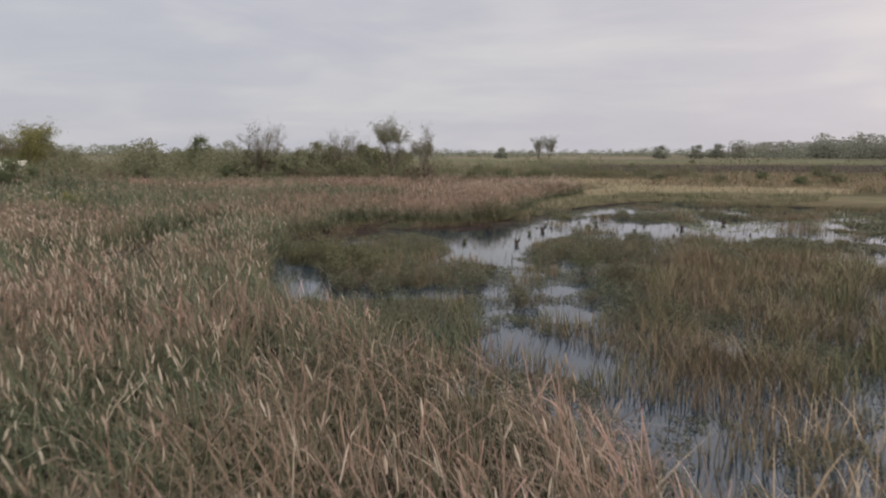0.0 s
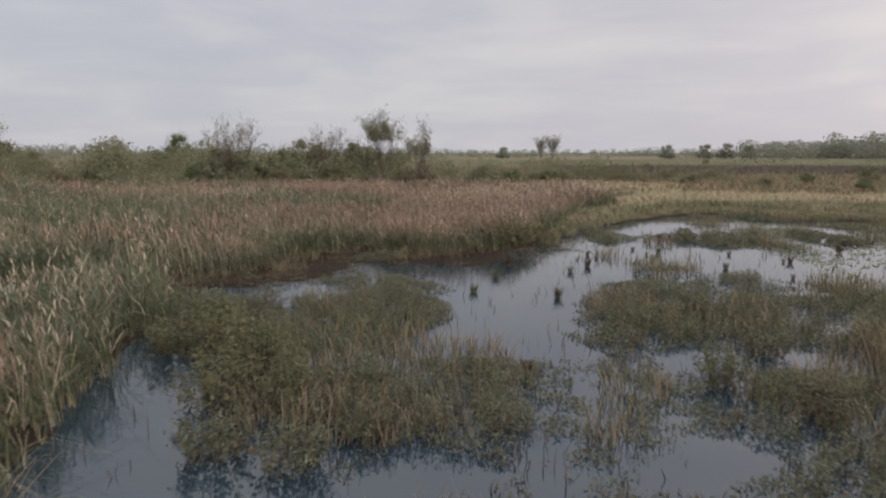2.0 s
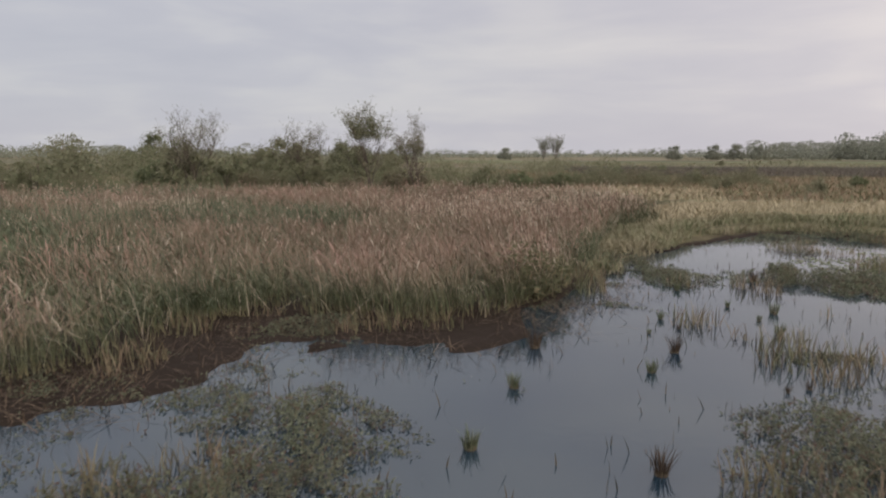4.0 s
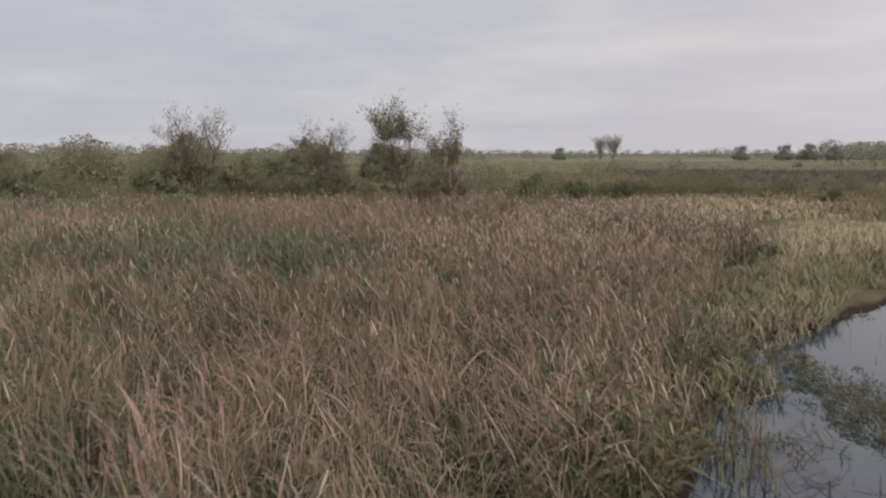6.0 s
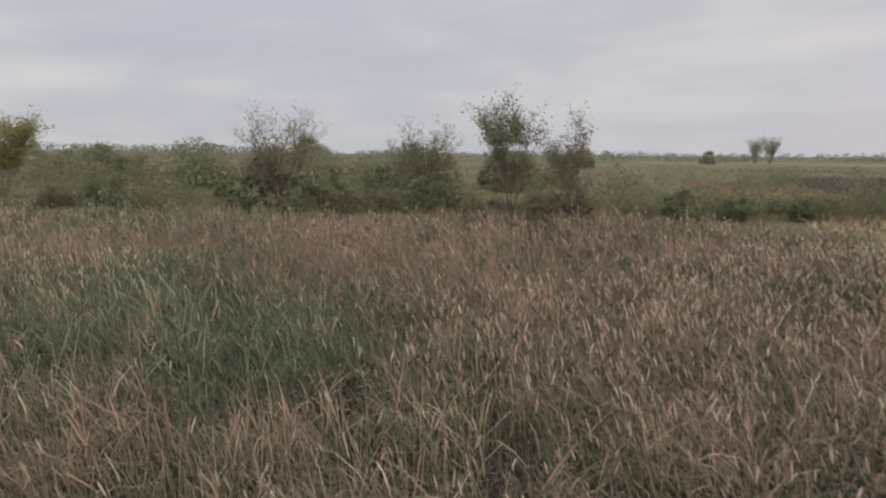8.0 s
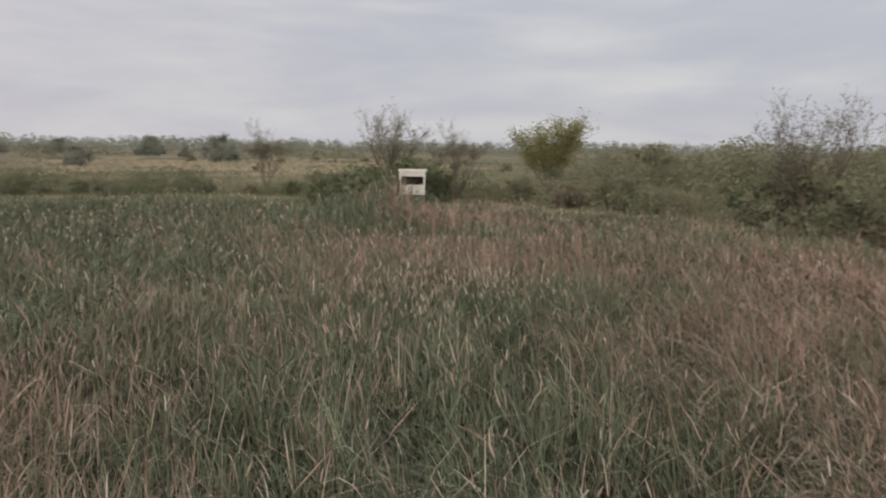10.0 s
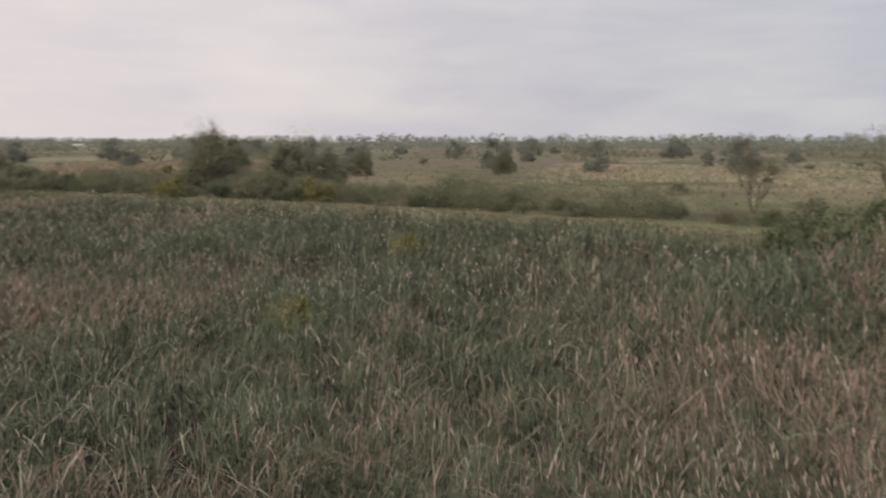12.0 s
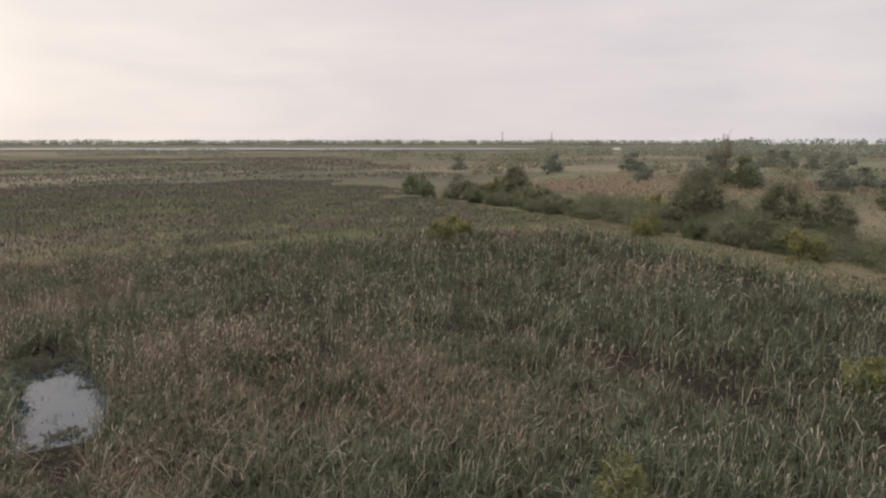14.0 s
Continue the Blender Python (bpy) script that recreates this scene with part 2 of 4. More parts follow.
LEAF_DARK = leaf_mat("dark_leaf", (0.10, 0.132, 0.074), (0.175, 0.212, 0.118), (0.165, 0.165, 0.10))
LEAF_RUST = leaf_mat("rusty_leaf", (0.145, 0.125, 0.088), (0.215, 0.18, 0.132), (0.15, 0.155, 0.095))
LEAF_GOLD = leaf_mat("yellow_leaf", (0.165, 0.17, 0.07), (0.32, 0.31, 0.14), (0.20, 0.20, 0.08))
# far foliage: distance haze is painted into the base colour, paler and greyer
LEAF_HAZED = leaf_mat("hazed_far_leaf", (0.19, 0.215, 0.18), (0.28, 0.305, 0.24), (0.26, 0.26, 0.215))
LEAF_SILVER = leaf_mat("silver_leaf", (0.15, 0.18, 0.12), (0.30, 0.34, 0.25), (0.22, 0.24, 0.16))
PAINT = worn_mat("weathered_paint", (0.62, 0.62, 0.58), (0.78, 0.78, 0.74))
DARKWOOD = worn_mat("dark_wood", (0.02, 0.018, 0.015), (0.06, 0.05, 0.04))
GREYWOOD = worn_mat("grey_wood", (0.22, 0.20, 0.17), (0.38, 0.35, 0.30))
SHEDMETAL = worn_mat("pale_sheeting", (0.62, 0.63, 0.64), (0.80, 0.80, 0.80), 0.3)

# ---------------------------------------------------------------- plan
rng = np.random.default_rng(7)


def hashed(ix, iy, seed):
    h = (ix.astype(np.int64) * 374761393 + iy.astype(np.int64) * 668265263 + seed * 974711) & 0x7FFFFFFF
    h = ((h ^ (h >> 13)) * 1274126177) & 0x7FFFFFFF
    return ((h ^ (h >> 16)) & 0xFFFF) / 65535.0


def vnoise(x, y, size, seed=0, octaves=2):
    """Smooth noise of 0 to 1 over the plan, with features of that size in metres."""
    out, amp, total = 0.0, 1.0, 0.0
    for o in range(octaves):
        u, v = x / size, y / size
        ix, iy = np.floor(u), np.floor(v)
        fx, fy = u - ix, v - iy
        fx, fy = fx * fx * (3 - 2 * fx), fy * fy * (3 - 2 * fy)
        a, b = hashed(ix, iy, seed + o), hashed(ix + 1, iy, seed + o)
        c, d = hashed(ix, iy + 1, seed + o), hashed(ix + 1, iy + 1, seed + o)
        out = out + amp * ((a * (1 - fx) + b * fx) * (1 - fy) + (c * (1 - fx) + d * fx) * fy)
        total, amp, size = total + amp, amp * 0.5, size * 0.5
    return out / total


def inside(poly, x, y):
    """Metres into a plan outline (negative outside)."""
    x, y = np.asarray(x, float), np.asarray(y, float)
    odd = np.zeros(x.shape, bool)
    best = np.full(x.shape, 1e9)
    for (x0, y0), (x1, y1) in zip(poly, poly[1:] + poly[:1]):
        dx, dy = x1 - x0, y1 - y0
        k = np.clip(((x - x0) * dx + (y - y0) * dy) / (dx * dx + dy * dy), 0, 1)
        best = np.minimum(best, np.hypot(x - x0 - k * dx, y - y0 - k * dy))
        if dy:
            odd ^= ((y0 > y) != (y1 > y)) & (x < dx * (y - y0) / dy + x0)
    return np.where(odd, best, -best)


POND = [(3.0, 6.5), (2.2, 10), (1.5, 13.5), (-1, 15), (-5, 18), (-6.5, 24), (-7.5, 29), (-8.2, 33), (-9.6, 36.2), (-10.8, 37.4), (-8, 41),
        (-6.4, 42.8), (-6.3, 46.0), (-3.0, 46.7), (0, 46.0), (2.2, 47.0), (4.4, 48.9), (5.5, 51), (6.6, 53.5), (7.9, 56.8), (9.0, 58.3), (11.5, 60.0), (14.2, 62.5), (17.6, 65.6), (22, 67), (25, 64), (34, 60),
        (48, 50), (52, 34), (40, 20), (24, 12), (10, 7)]
BED = [(3.0, -9), (2.6, 6), (2.0, 9.4), (0.6, 12.0), (-2.3, 15.2), (-4.8, 19), (-6.7, 24), (-7.6, 29), (-8.3, 33), (-9.7, 36.2), (-10.8, 37.4), (-8, 41),
       (-6.4, 42.8), (-6.3, 46.0), (-3.0, 46.7), (0, 46.1), (2.2, 47.1), (4.4, 49.0), (5.4, 51), (6.5, 54.5), (8.0, 60), (10.5, 67), (14.5, 72), (16.5, 82), (15, 97),
       (-3, 105), (-20, 98), (-35, 99), (-48, 92), (-55, 83), (-66, 70), (-71, 48), (-77, 24), (-82, -2), (-60, -9), (-28, -8)]
POOL = [(-11.8, 25), (-13.5, 22.6), (-16, 25), (-16.8, 31.5), (-15.2, 40), (-13.6, 44), (-11.9, 43), (-12, 36), (-11.3, 31)]
BANK = [(6.2, 52), (9.4, 57.6), (12.2, 60.4), (15, 64.6), (18.4, 67), (22, 67.6), (25, 63.5), (33, 61), (40, 70), (30, 71), (18, 72), (14, 71), (10.3, 66), (7.8, 60)]
TRACK = [(-88, -60), (-87, -33), (-85, -2), (-81, 24), (-75, 48), (-69, 71), (-58, 86), (-47, 94.5), (-35, 101.5), (-22, 101)]
PATH_XY = [(0, 0), (0, 20), (1.5, 36), (2, 50), (1.7, 57), (0, 63), (-4, 68), (-10, 69.7), (-13, 70.7)]


def near(line, x, y):
    """Metres from a line on the plan."""
    best = np.full(np.asarray(x).shape, 1e9)
    for (x0, y0), (x1, y1) in zip(line, line[1:]):
        dx, dy = x1 - x0, y1 - y0
        k = np.clip(((x - x0) * dx + (y - y0) * dy) / (dx * dx + dy * dy), 0, 1)
        best = np.minimum(best, np.hypot(x - x0 - k * dx, y - y0 - k * dy))
    return best


def bed_depth(x, y):
    """Metres into the cattail bed, which the small pool breaks."""
    return np.minimum(inside(BED, x, y), -inside(POOL, x, y))


def pond_depth(x, y):
    return np.maximum(inside(POND, x, y), inside(POOL, x, y)) + (vnoise(x, y, 2.5, 3) - 0.5) * 1.0


def land(x, y):
    """The ground's height."""
    d = pond_depth(x, y)
    shelf = np.clip(1 - (-inside(BED, x, y) - 0.5) / 4.4 - (vnoise(x, y, 1.2, 15, 3) - 0.5) * 0.6, 0, 1) * (y > 38) * (x < 3)
    z = np.clip(-d * 0.5, -0.5 + 0.53 * np.clip(shelf * 2.0, 0, 1), 0.12) + (vnoise(x, y, 3.0, 5) - 0.5) * 0.06
    bed = bed_depth(x, y)
    z = z + np.clip((-bed - 1.0) * 0.08, 0, 0.35) * (d < -2)
    z = z + np.clip(1 - near(TRACK, x, y) / 4.0, 0, 1) * 0.35
    far = np.hypot(x + 20, y - 45)
    z = np.where(bed > -0.3, np.minimum(z, 0.07), z)
    return z + np.clip((far - 120) / 400, 0, 1) * (vnoise(x, y, 160.0, 9) - 0.3) * 1.6


def make_mesh(name, verts, tris, material, smooth=False):
    """A mesh from arrays of corners and triangles."""
    me = bpy.data.meshes.new(name)
    verts, tris = np.asarray(verts, np.float32).reshape(-1, 3), np.asarray(tris, np.int32).reshape(-1, 3)
    me.vertices.add(len(verts))
    me.vertices.foreach_set("co", verts.ravel())
    me.loops.add(tris.size)
    me.loops.foreach_set("vertex_index", tris.ravel())
    me.polygons.add(len(tris))
    me.polygons.foreach_set("loop_start", np.arange(0, tris.size, 3, dtype=np.int32))
    if smooth:
        me.polygons.foreach_set("use_smooth", np.ones(len(tris), bool))
    me.update(calc_edges=True)
    me.materials.append(material)
    return me


def part(name, mesh, parent, label=""):
    ob = new(name, mesh)
    ob.parent = parent
    return tagged(ob, label)


def bm_mesh(name, bm, material):
    me = bpy.data.meshes.new(name)
    bm.to_mesh(me)
    bm.free()
    me.materials.append(material)
    return me


def box(size, at=(0, 0, 0), bevel=0.0, turn=None):
    bm = bmesh.new()
    bmesh.ops.create_cube(bm, size=1.0)
    bmesh.ops.scale(bm, vec=size, verts=bm.verts)
    if bevel:
        bmesh.ops.bevel(bm, geom=bm.edges[:], offset=bevel, segments=1, affect="EDGES")
    if turn:
        bmesh.ops.rotate(bm, matrix=turn, verts=bm.verts)
    bmesh.ops.translate(bm, vec=at, verts=bm.verts)
    return bm


# ---------------------------------------------------------------- ground and water
u = np.linspace(-1, 1, 281)
gx = 0 + 11.1 * np.sinh(u * 6.2)
gy = 42 + 11.1 * np.sinh(u * 6.2)
X, Y = np.meshgrid(gx, gy)
Z = land(X, Y)
k = np.arange(281 * 281).reshape(281, 281)
a, b, c, d = k[:-1, :-1].ravel(), k[:-1, 1:].ravel(), k[1:, 1:].ravel(), k[1:, :-1].ravel()
ground = new("ground", make_mesh("ground", np.stack([X.ravel(), Y.ravel(), Z.ravel()], 1), np.concatenate([np.stack([a, b, c], 1), np.stack([a, c, d], 1)]), GROUND, True))
tagged(ground, "dark marsh soil and rough olive turf reaching the horizon", "ground", kind="structure")
bm = bmesh.new()
bmesh.ops.create_grid(bm, x_segments=12, y_segments=12, size=36)
bmesh.ops.translate(bm, vec=(19, 38, 0), verts=bm.verts)
tagged(new("water", bm_mesh("water", bm, WATER)), "still shallow marsh pond mirroring the grey sky", "water", kind="structure")

# ---------------------------------------------------------------- blades


def blades(root, height, width, turn, lean, droop, joints=3, fold=0.0):
    """Tapered bent leaves, one from each root: turn is the way they lean, lean and droop are in metres per metre."""
    n = len(root)
    s = np.linspace(0, 1, joints + 1)
    wide = np.clip(np.where(s < 0.35, 0.75 + s * 0.7, 1.0 - (np.maximum(s - 0.35, 0) / 0.65) ** 1.7), 0, 1)
    dx, dy = np.cos(turn), np.sin(turn)
    face = turn + np.pi / 2 + (rng.random(n) - 0.5) * 2.2
    ex, ey = np.cos(face), np.sin(face)
    rows = []
    for i in range(joints + 1):
        tip = fold * max(s[i] - 0.6, 0.0)
        out = height * (lean * s[i] + droop * s[i] ** 3 + tip)
        up = height * (s[i] - 0.45 * droop * s[i] ** 3 - 0.25 * lean * s[i] - 1.15 * tip)
        mid = np.stack([root[:, 0] + dx * out, root[:, 1] + dy * out, root[:, 2] + up], 1)
        if i == joints:
            rows.append(mid)
        else:
            off = np.stack([ex, ey, np.zeros(n)], 1) * (width * wide[i] / 2)[:, None]
            rows += [mid - off, mid + off]
    per = 2 * joints + 1
    verts = np.stack(rows, 1).reshape(-1, 3)
    base = (np.arange(n) * per)[:, None]
    one = []
    for i in range(joints - 1):
        one += [(2 * i, 2 * i + 1, 2 * i + 3), (2 * i, 2 * i + 3, 2 * i + 2)]
    one.append((2 * joints - 2, 2 * joints - 1, 2 * joints))
    tris = (base[:, :, None] + np.array(one)[None]).reshape(-1, 3)
    return verts, tris


def joined(chunks):
    vs, ts, n = [], [], 0
    for v, t in chunks:
        vs.append(v)
        ts.append(t + n)
        n += len(v)
    return np.concatenate(vs), np.concatenate(ts)


def scatter(x0, x1, y0, y1, per_m2):
    n = int((x1 - x0) * (y1 - y0) * per_m2)
    return rng.uniform(x0, x1, n), rng.uniform(y0, y1, n)


WIND = 3.0  # the way the tops bend: towards the west



def blobs(x, y, spots):
    return sum(np.exp(-(((x - cx) / r) ** 2 + ((y - cy) / r) ** 2)) for cx, cy, r in spots)


GREENS = [(-5.4, 9.0, 2.8), (-3.6, 13.2, 2.6), (-3.4, 16.0, 2.2), (-6.5, 16.5, 2.6), (-55, 46, 10), (-38, 55, 8), (-80, 36, 8), (-6, 20, 2.5), (-7, 23.5, 2.5), (-8, 28, 2.5), (-9, 33, 2.5), (-9, 35, 3), (-10.5, 39, 3), (-6, 44, 2), (-9.5, 66, 3.5), (-2.3, 59, 2.5), (-49, 52, 6), (-48, 46, 6), (-13.5, 20, 4.5), (-15, 64.5, 3), (-6.5, 65, 4), (-0.5, 67.5, 2), (-19, 72, 5), (-28, 58, 7), (6.6, 54.5, 1.7), (7.2, 58.5, 2.2), (9, 64, 2.4), (-57, 47, 12), (-40, 77, 6)]
BROWNS = [(-15, 14, 6), (0.3, 9, 2.4), (-1.0, 7, 2.0), (3.5, 72, 7), (2, 54, 6), (-5, 82, 7), (-38, 84, 6), (-61, 26, 6), (-68, 0, 9), (-12, 88, 8), (-24, 78, 5)]
SEEDY = [(-11.5, 27, 2.6), (-14.5, 30, 3.0), (3, 68, 5), (5, 72, 4), (-17.5, 72.5, 2.5), (-14.3, 33, 3.0), (-9.1, 17, 3.0), (-6.2, 11, 2.0), (12.5, 73, 4), (11, 81, 5), (7, 76, 4), (-18, 70.5, 2.5), (-24, 9.5, 4), (-20, 1, 4), (-24, 32, 5), (-19, 24.5, 2.5), (-12, 30, 3)]


def reeds():
    """Cattails, plant by plant: each a fan of leaves, some upright, some bent by the wind, some folded over."""
    brown, green, heads = [], [], []
    for lo, hi, dens, width, joints in ((0, 11, 36, 0.0175, 3), (11, 24, 17, 0.026, 3), (24, 48, 6.4, 0.038, 2), (48, 130, 2.6, 0.07, 2)):
        bounds = (-84, 18, -10, 106) if lo >= 24 else (-40, 30, -10, 100)
        x, y = scatter(*bounds, dens)
        dist = np.minimum(near(PATH_XY, x, y), near([(-18, 62), (-32, 48)], x, y) + 12) + (rng.random(len(x)) - 0.5) * 4
        keep = (dist >= lo) & (dist < hi)
        x, y = x[keep], y[keep]
        edge = bed_depth(x, y) + np.where(y < 36, 0.5, 0.2) + (vnoise(x, y, 1.6, 11) - 0.5) * 1.3
        clump = vnoise(x, y, 0.9, 21, 1)
        keep = (edge > 0) & (rng.random(len(x)) < (0.12 + 1.35 * clump) * np.clip((vnoise(x, y, 1.9, 23) - 0.2) * 6, 0.3, 1))
        x, y, clump = x[keep], y[keep], clump[keep]
        stand = vnoise(x, y, 6.0, 31)
        tallness = 1 + 1.6 * blobs(x, y, [(-44.5, 80, 3)]) + 1.0 * blobs(x, y, [(-39, 76.5, 4), (-51.5, 80, 3)]) + 1.5 * blobs(x, y, [(-50.2, 84.6, 1.8)]) + 0.28 * blobs(x, y, [(-4.0, 15.0, 2.0), (-13.5, 20, 4)])
        plant_h = (1.2 + 0.75 * stand + 0.6 * clump) * rng.uniform(0.78, 1.1, len(x)) * tallness
        local = WIND + (vnoise(x, y, 3.0, 33) - 0.5) * 3.2
        tone = vnoise(x, y, 5.0, 37, 3) - 0.5 + 0.31 * np.clip(blobs(x, y, GREENS), 0, 1) - 0.42 * np.clip(blobs(x, y, BROWNS), 0, 1) + np.clip((-x - 8) / 50, -0.1, 0.14) + 0.2 * np.clip((-x - 34) / 16, 0, 1) + rng.normal(0, 0.16, len(x))
        seedy = (0.002 + 0.085 * np.clip(blobs(x, y, SEEDY), 0, 1) + 0.025 * np.clip((vnoise(x, y, 7.0, 41) - 0.5) * 4, 0, 1)) * (10 / dens) ** 0.6
        soil = np.maximum(land(x, y), -0.15)
        fan = rng.uniform(0, 6.283, len(x))
        x, y, plant_h, local, tone, seedy, soil, fan = (np.repeat(q, 5) for q in (x, y, plant_h, local, tone, seedy, soil, fan))
        n = len(x)
        leaf = np.tile(np.arange(5), n // 5)
        turn = fan + leaf * 1.257 + rng.normal(0, 0.35, n)
        windy = rng.random(n) < 0.42
        turn = np.where(windy, local + rng.normal(0, 0.5, n), turn)
        x, y = x + np.cos(turn) * rng.uniform(0, 0.06, n), y + np.sin(turn) * rng.uniform(0, 0.06, n)
        h = plant_h * rng.uniform(0.66, 1.12, n)
        lean = np.where(rng.random(n) < 0.10, rng.uniform(0.4, 1.1, n), rng.uniform(0.02, 0.30, n))
        droop = np.where(rng.random(n) < 0.5, rng.uniform(0.1, 0.7, n), 0.05)
        fold = np.where(rng.random(n) < 0.5, rng.uniform(0.6, 1.8, n), 0.0)
        upper = leaf > 2  # leaves that spring from high on the stem
        lift = np.where(upper, h * rng.uniform(0.3, 0.7, n), 0.0)
        h = np.where(upper, (h - lift) * rng.uniform(0.5, 1.1, n), h)
        lean = np.where(upper, rng.uniform(0.1, 1.1, n), lean)
        z = soil + lift
        v, t = blades(np.stack([x, y, z], 1), h, width * rng.uniform(0.6, 1.5, n), turn, lean, droop, joints, fold)
        is_green = tone + rng.normal(0, 0.2, n) > np.where(x > -12, 0.11, np.where(x > -30, 0.075, 0.02))
        per, v3, one = 2 * joints + 1, v.reshape(n, -1, 3), t[:2 * joints - 1]
        for out, take in ((green, is_green), (brown, ~is_green)):
            m = int(take.sum())
            out.append((v3[take].reshape(-1, 3), ((np.arange(m) * per)[:, None, None] + one[None]).reshape(-1, 3)))
        for i in np.flatnonzero((rng.random(n) < seedy * 3.2) & ~upper):
            heads.append((x[i], y[i], z[i] + h[i] * rng.uniform(0.85, 1.0), rng.uniform(0.15, 0.26), rng.uniform(0.019, 0.034) * (10 / dens) ** 0.3, turn[i], lean[i]))
    return brown, green, heads


brown_chunks, green_chunks, head_chunks = reeds()
v, t = joined(brown_chunks)
tagged(new("dry_cattails", make_mesh("dry_cattails", v, t, REED_BROWN)), "dense bed of tall dry pinkish-brown cattail leaves", "cattails", kind="stuff")
v, t = joined(green_chunks)
tagged(new("green_cattails", make_mesh("green_cattails", v, t, REED_GREEN)), "stands of tall grey-green cattail leaves among the dry ones", "cattails", kind="stuff")

hx = np.array(head_chunks)
ang = np.arange(4) * np.pi / 2
ringv = []
for s, w in ((-0.5, 0.45), (0.05, 1.0), (0.5, 0.25)):
    cx, cy = hx[:, 0] + np.cos(hx[:, 5]) * hx[:, 3] * s * 0.4, hx[:, 1] + np.sin(hx[:, 5]) * hx[:, 3] * s * 0.4
    ringv.append(np.stack([cx[:, None] + np.cos(ang) * hx[:, 4:5] * w, cy[:, None] + np.sin(ang) * hx[:, 4:5] * w, np.repeat((hx[:, 2] + hx[:, 3] * s)[:, None], 4, 1)], 2))
hv = np.stack(ringv, 1).reshape(-1, 3)
one = [q for r in range(2) for i in range(4) for q in ((r * 4 + i, r * 4 + (i + 1) % 4, r * 4 + 4 + (i + 1) % 4), (r * 4 + i, r * 4 + 4 + (i + 1) % 4, r * 4 + 4 + i))]
ht = ((np.arange(len(hx)) * 12)[:, None, None] + np.array(one)[None]).reshape(-1, 3)
tagged(new("cattail_seed_heads", make_mesh("cattail_seed_heads", hv, ht, HEAD)), "pale fluffy cattail heads gone to seed", "seed heads", kind="stuff")


def turf(name, poly, dens, height, width, material, label, category, keep_by=None, joints=2, rough_edge=2.0, ragged=2.0):
    xs, ys = [p[0] for p in poly], [p[1] for p in poly]
    x, y = scatter(min(xs), max(xs), min(ys), max(ys), dens)
    ok = inside(poly, x, y) + (vnoise(x, y, ragged, 13, 3) - 0.5) * rough_edge > 0
    if keep_by is not None:
        ok &= keep_by(x, y)
    x, y = x[ok], y[ok]
    n = len(x)
    h = height * (0.5 + 0.9 * vnoise(x, y, 2.2, 17)) * rng.uniform(0.6, 1.2, n)
    v, t = blades(np.stack([x, y, np.maximum(land(x, y), -0.1)], 1), h, width * rng.uniform(0.7, 1.3, n), rng.uniform(0, 6.283, n), rng.uniform(0.05, 0.5, n), rng.uniform(0, 0.5, n), joints)
    return tagged(new(name, make_mesh(name, v, t, material)), label, category, kind="stuff")


turf("pale_sedge", BANK, 60, 0.62, 0.045, SEDGE, "pale green and straw sedge on the pond's bank", "sedge", lambda x, y: pond_depth(x, y) < 0.9)

# ---------------------------------------------------------------- plants of the pond


WEEDY = [(8.6, 56.4, 2.0), (6.9, 51.2, 0.9), (9.6, 52.2, 1.3), (14, 53, 2.2), (-1.6, 37.6, 2.0), (-1.5, 34.2, 1.8), (-6.2, 33.5, 2.8), (-4.5, 30.8, 2.2), (7.6, 35.6, 2.6), (6.2, 32.2, 2.2), (8.2, 49.5, 0.8), (16.5, 51.5, 2.6), (-2.2, 26.6, 1.8), (0.6, 25.6, 1.2), (6.8, 23.2, 1.5),
         (7.3, 26, 2.8), (-2.4, 20, 2.2), (6.5, 20.5, 2.4), (1, 28, 1.4), (11, 39.5, 2.0), (-12.5, 26.5, 1.8), (12, 33, 3), (19, 36, 2.5)]
OPEN = [(7.0, 50.6, 1.6), (7.4, 53.4, 1.3), (9.0, 49.0, 1.6), (-5.4, 25.6, 1.5), (2.2, 17.6, 0.8), (3.7, 20.8, 1.1), (5.0, 24.6, 0.9), (2.8, 38, 2.4), (1.5, 32.5, 1.6), (5.3, 43, 3.2), (13.7, 55, 3.8), (12.4, 44.5, 3.0), (-5.8, 24.4, 1.1), (-6.7, 28, 1.3), (2, 34.5, 1.6), (0, 24, 0.7), (4.2, 20.5, 0.8), (6, 29.6, 1.4), (3.4, 15.8, 1.0), (17, 45, 3.5), (12, 48.4, 2.2), (20, 43.5, 4.5), (10, 57.8, 2.2), (5.6, 46.2, 1.2)]


def weed_patch(x, y):
    """How thick the water plants stand."""
    return 0.40 + 0.5 * (vnoise(x, y * 0.9, 2.4, 51, 5) - 0.5) + 0.26 * np.clip(blobs(x, y, WEEDY), 0, 1.1) - 0.26 * np.clip(blobs(x, y, OPEN), 0, 1.1)


x, y = scatter(-17, 36, 6, 70, 240)
keep = (weed_patch(x, y) > 0.35) & (pond_depth(x, y) > -0.7)
x, y = np.repeat(x[keep], 8), np.repeat(y[keep], 8)
x, y = x + rng.normal(0, 0.12, len(x)), y + rng.normal(0, 0.12, len(y))
dist = near(PATH_XY, x, y)
m = weed_patch(x, y)
keep = (pond_depth(x, y) > -0.6) & (m > 0.36) & (rng.random(len(x)) < np.clip((m - 0.36) * 2.5, 0.0, 0.85)) & (vnoise(x, y, 0.5, 55) > 0.45) & (rng.random(len(x)) < np.clip(10 / (dist + 1), 0.09, 1))
x, y, dist, m = x[keep], y[keep], dist[keep], m[keep]
n = len(x)
size = rng.uniform(0.018, 0.04, n) * np.clip(dist / 10, 1.0, 2.8)
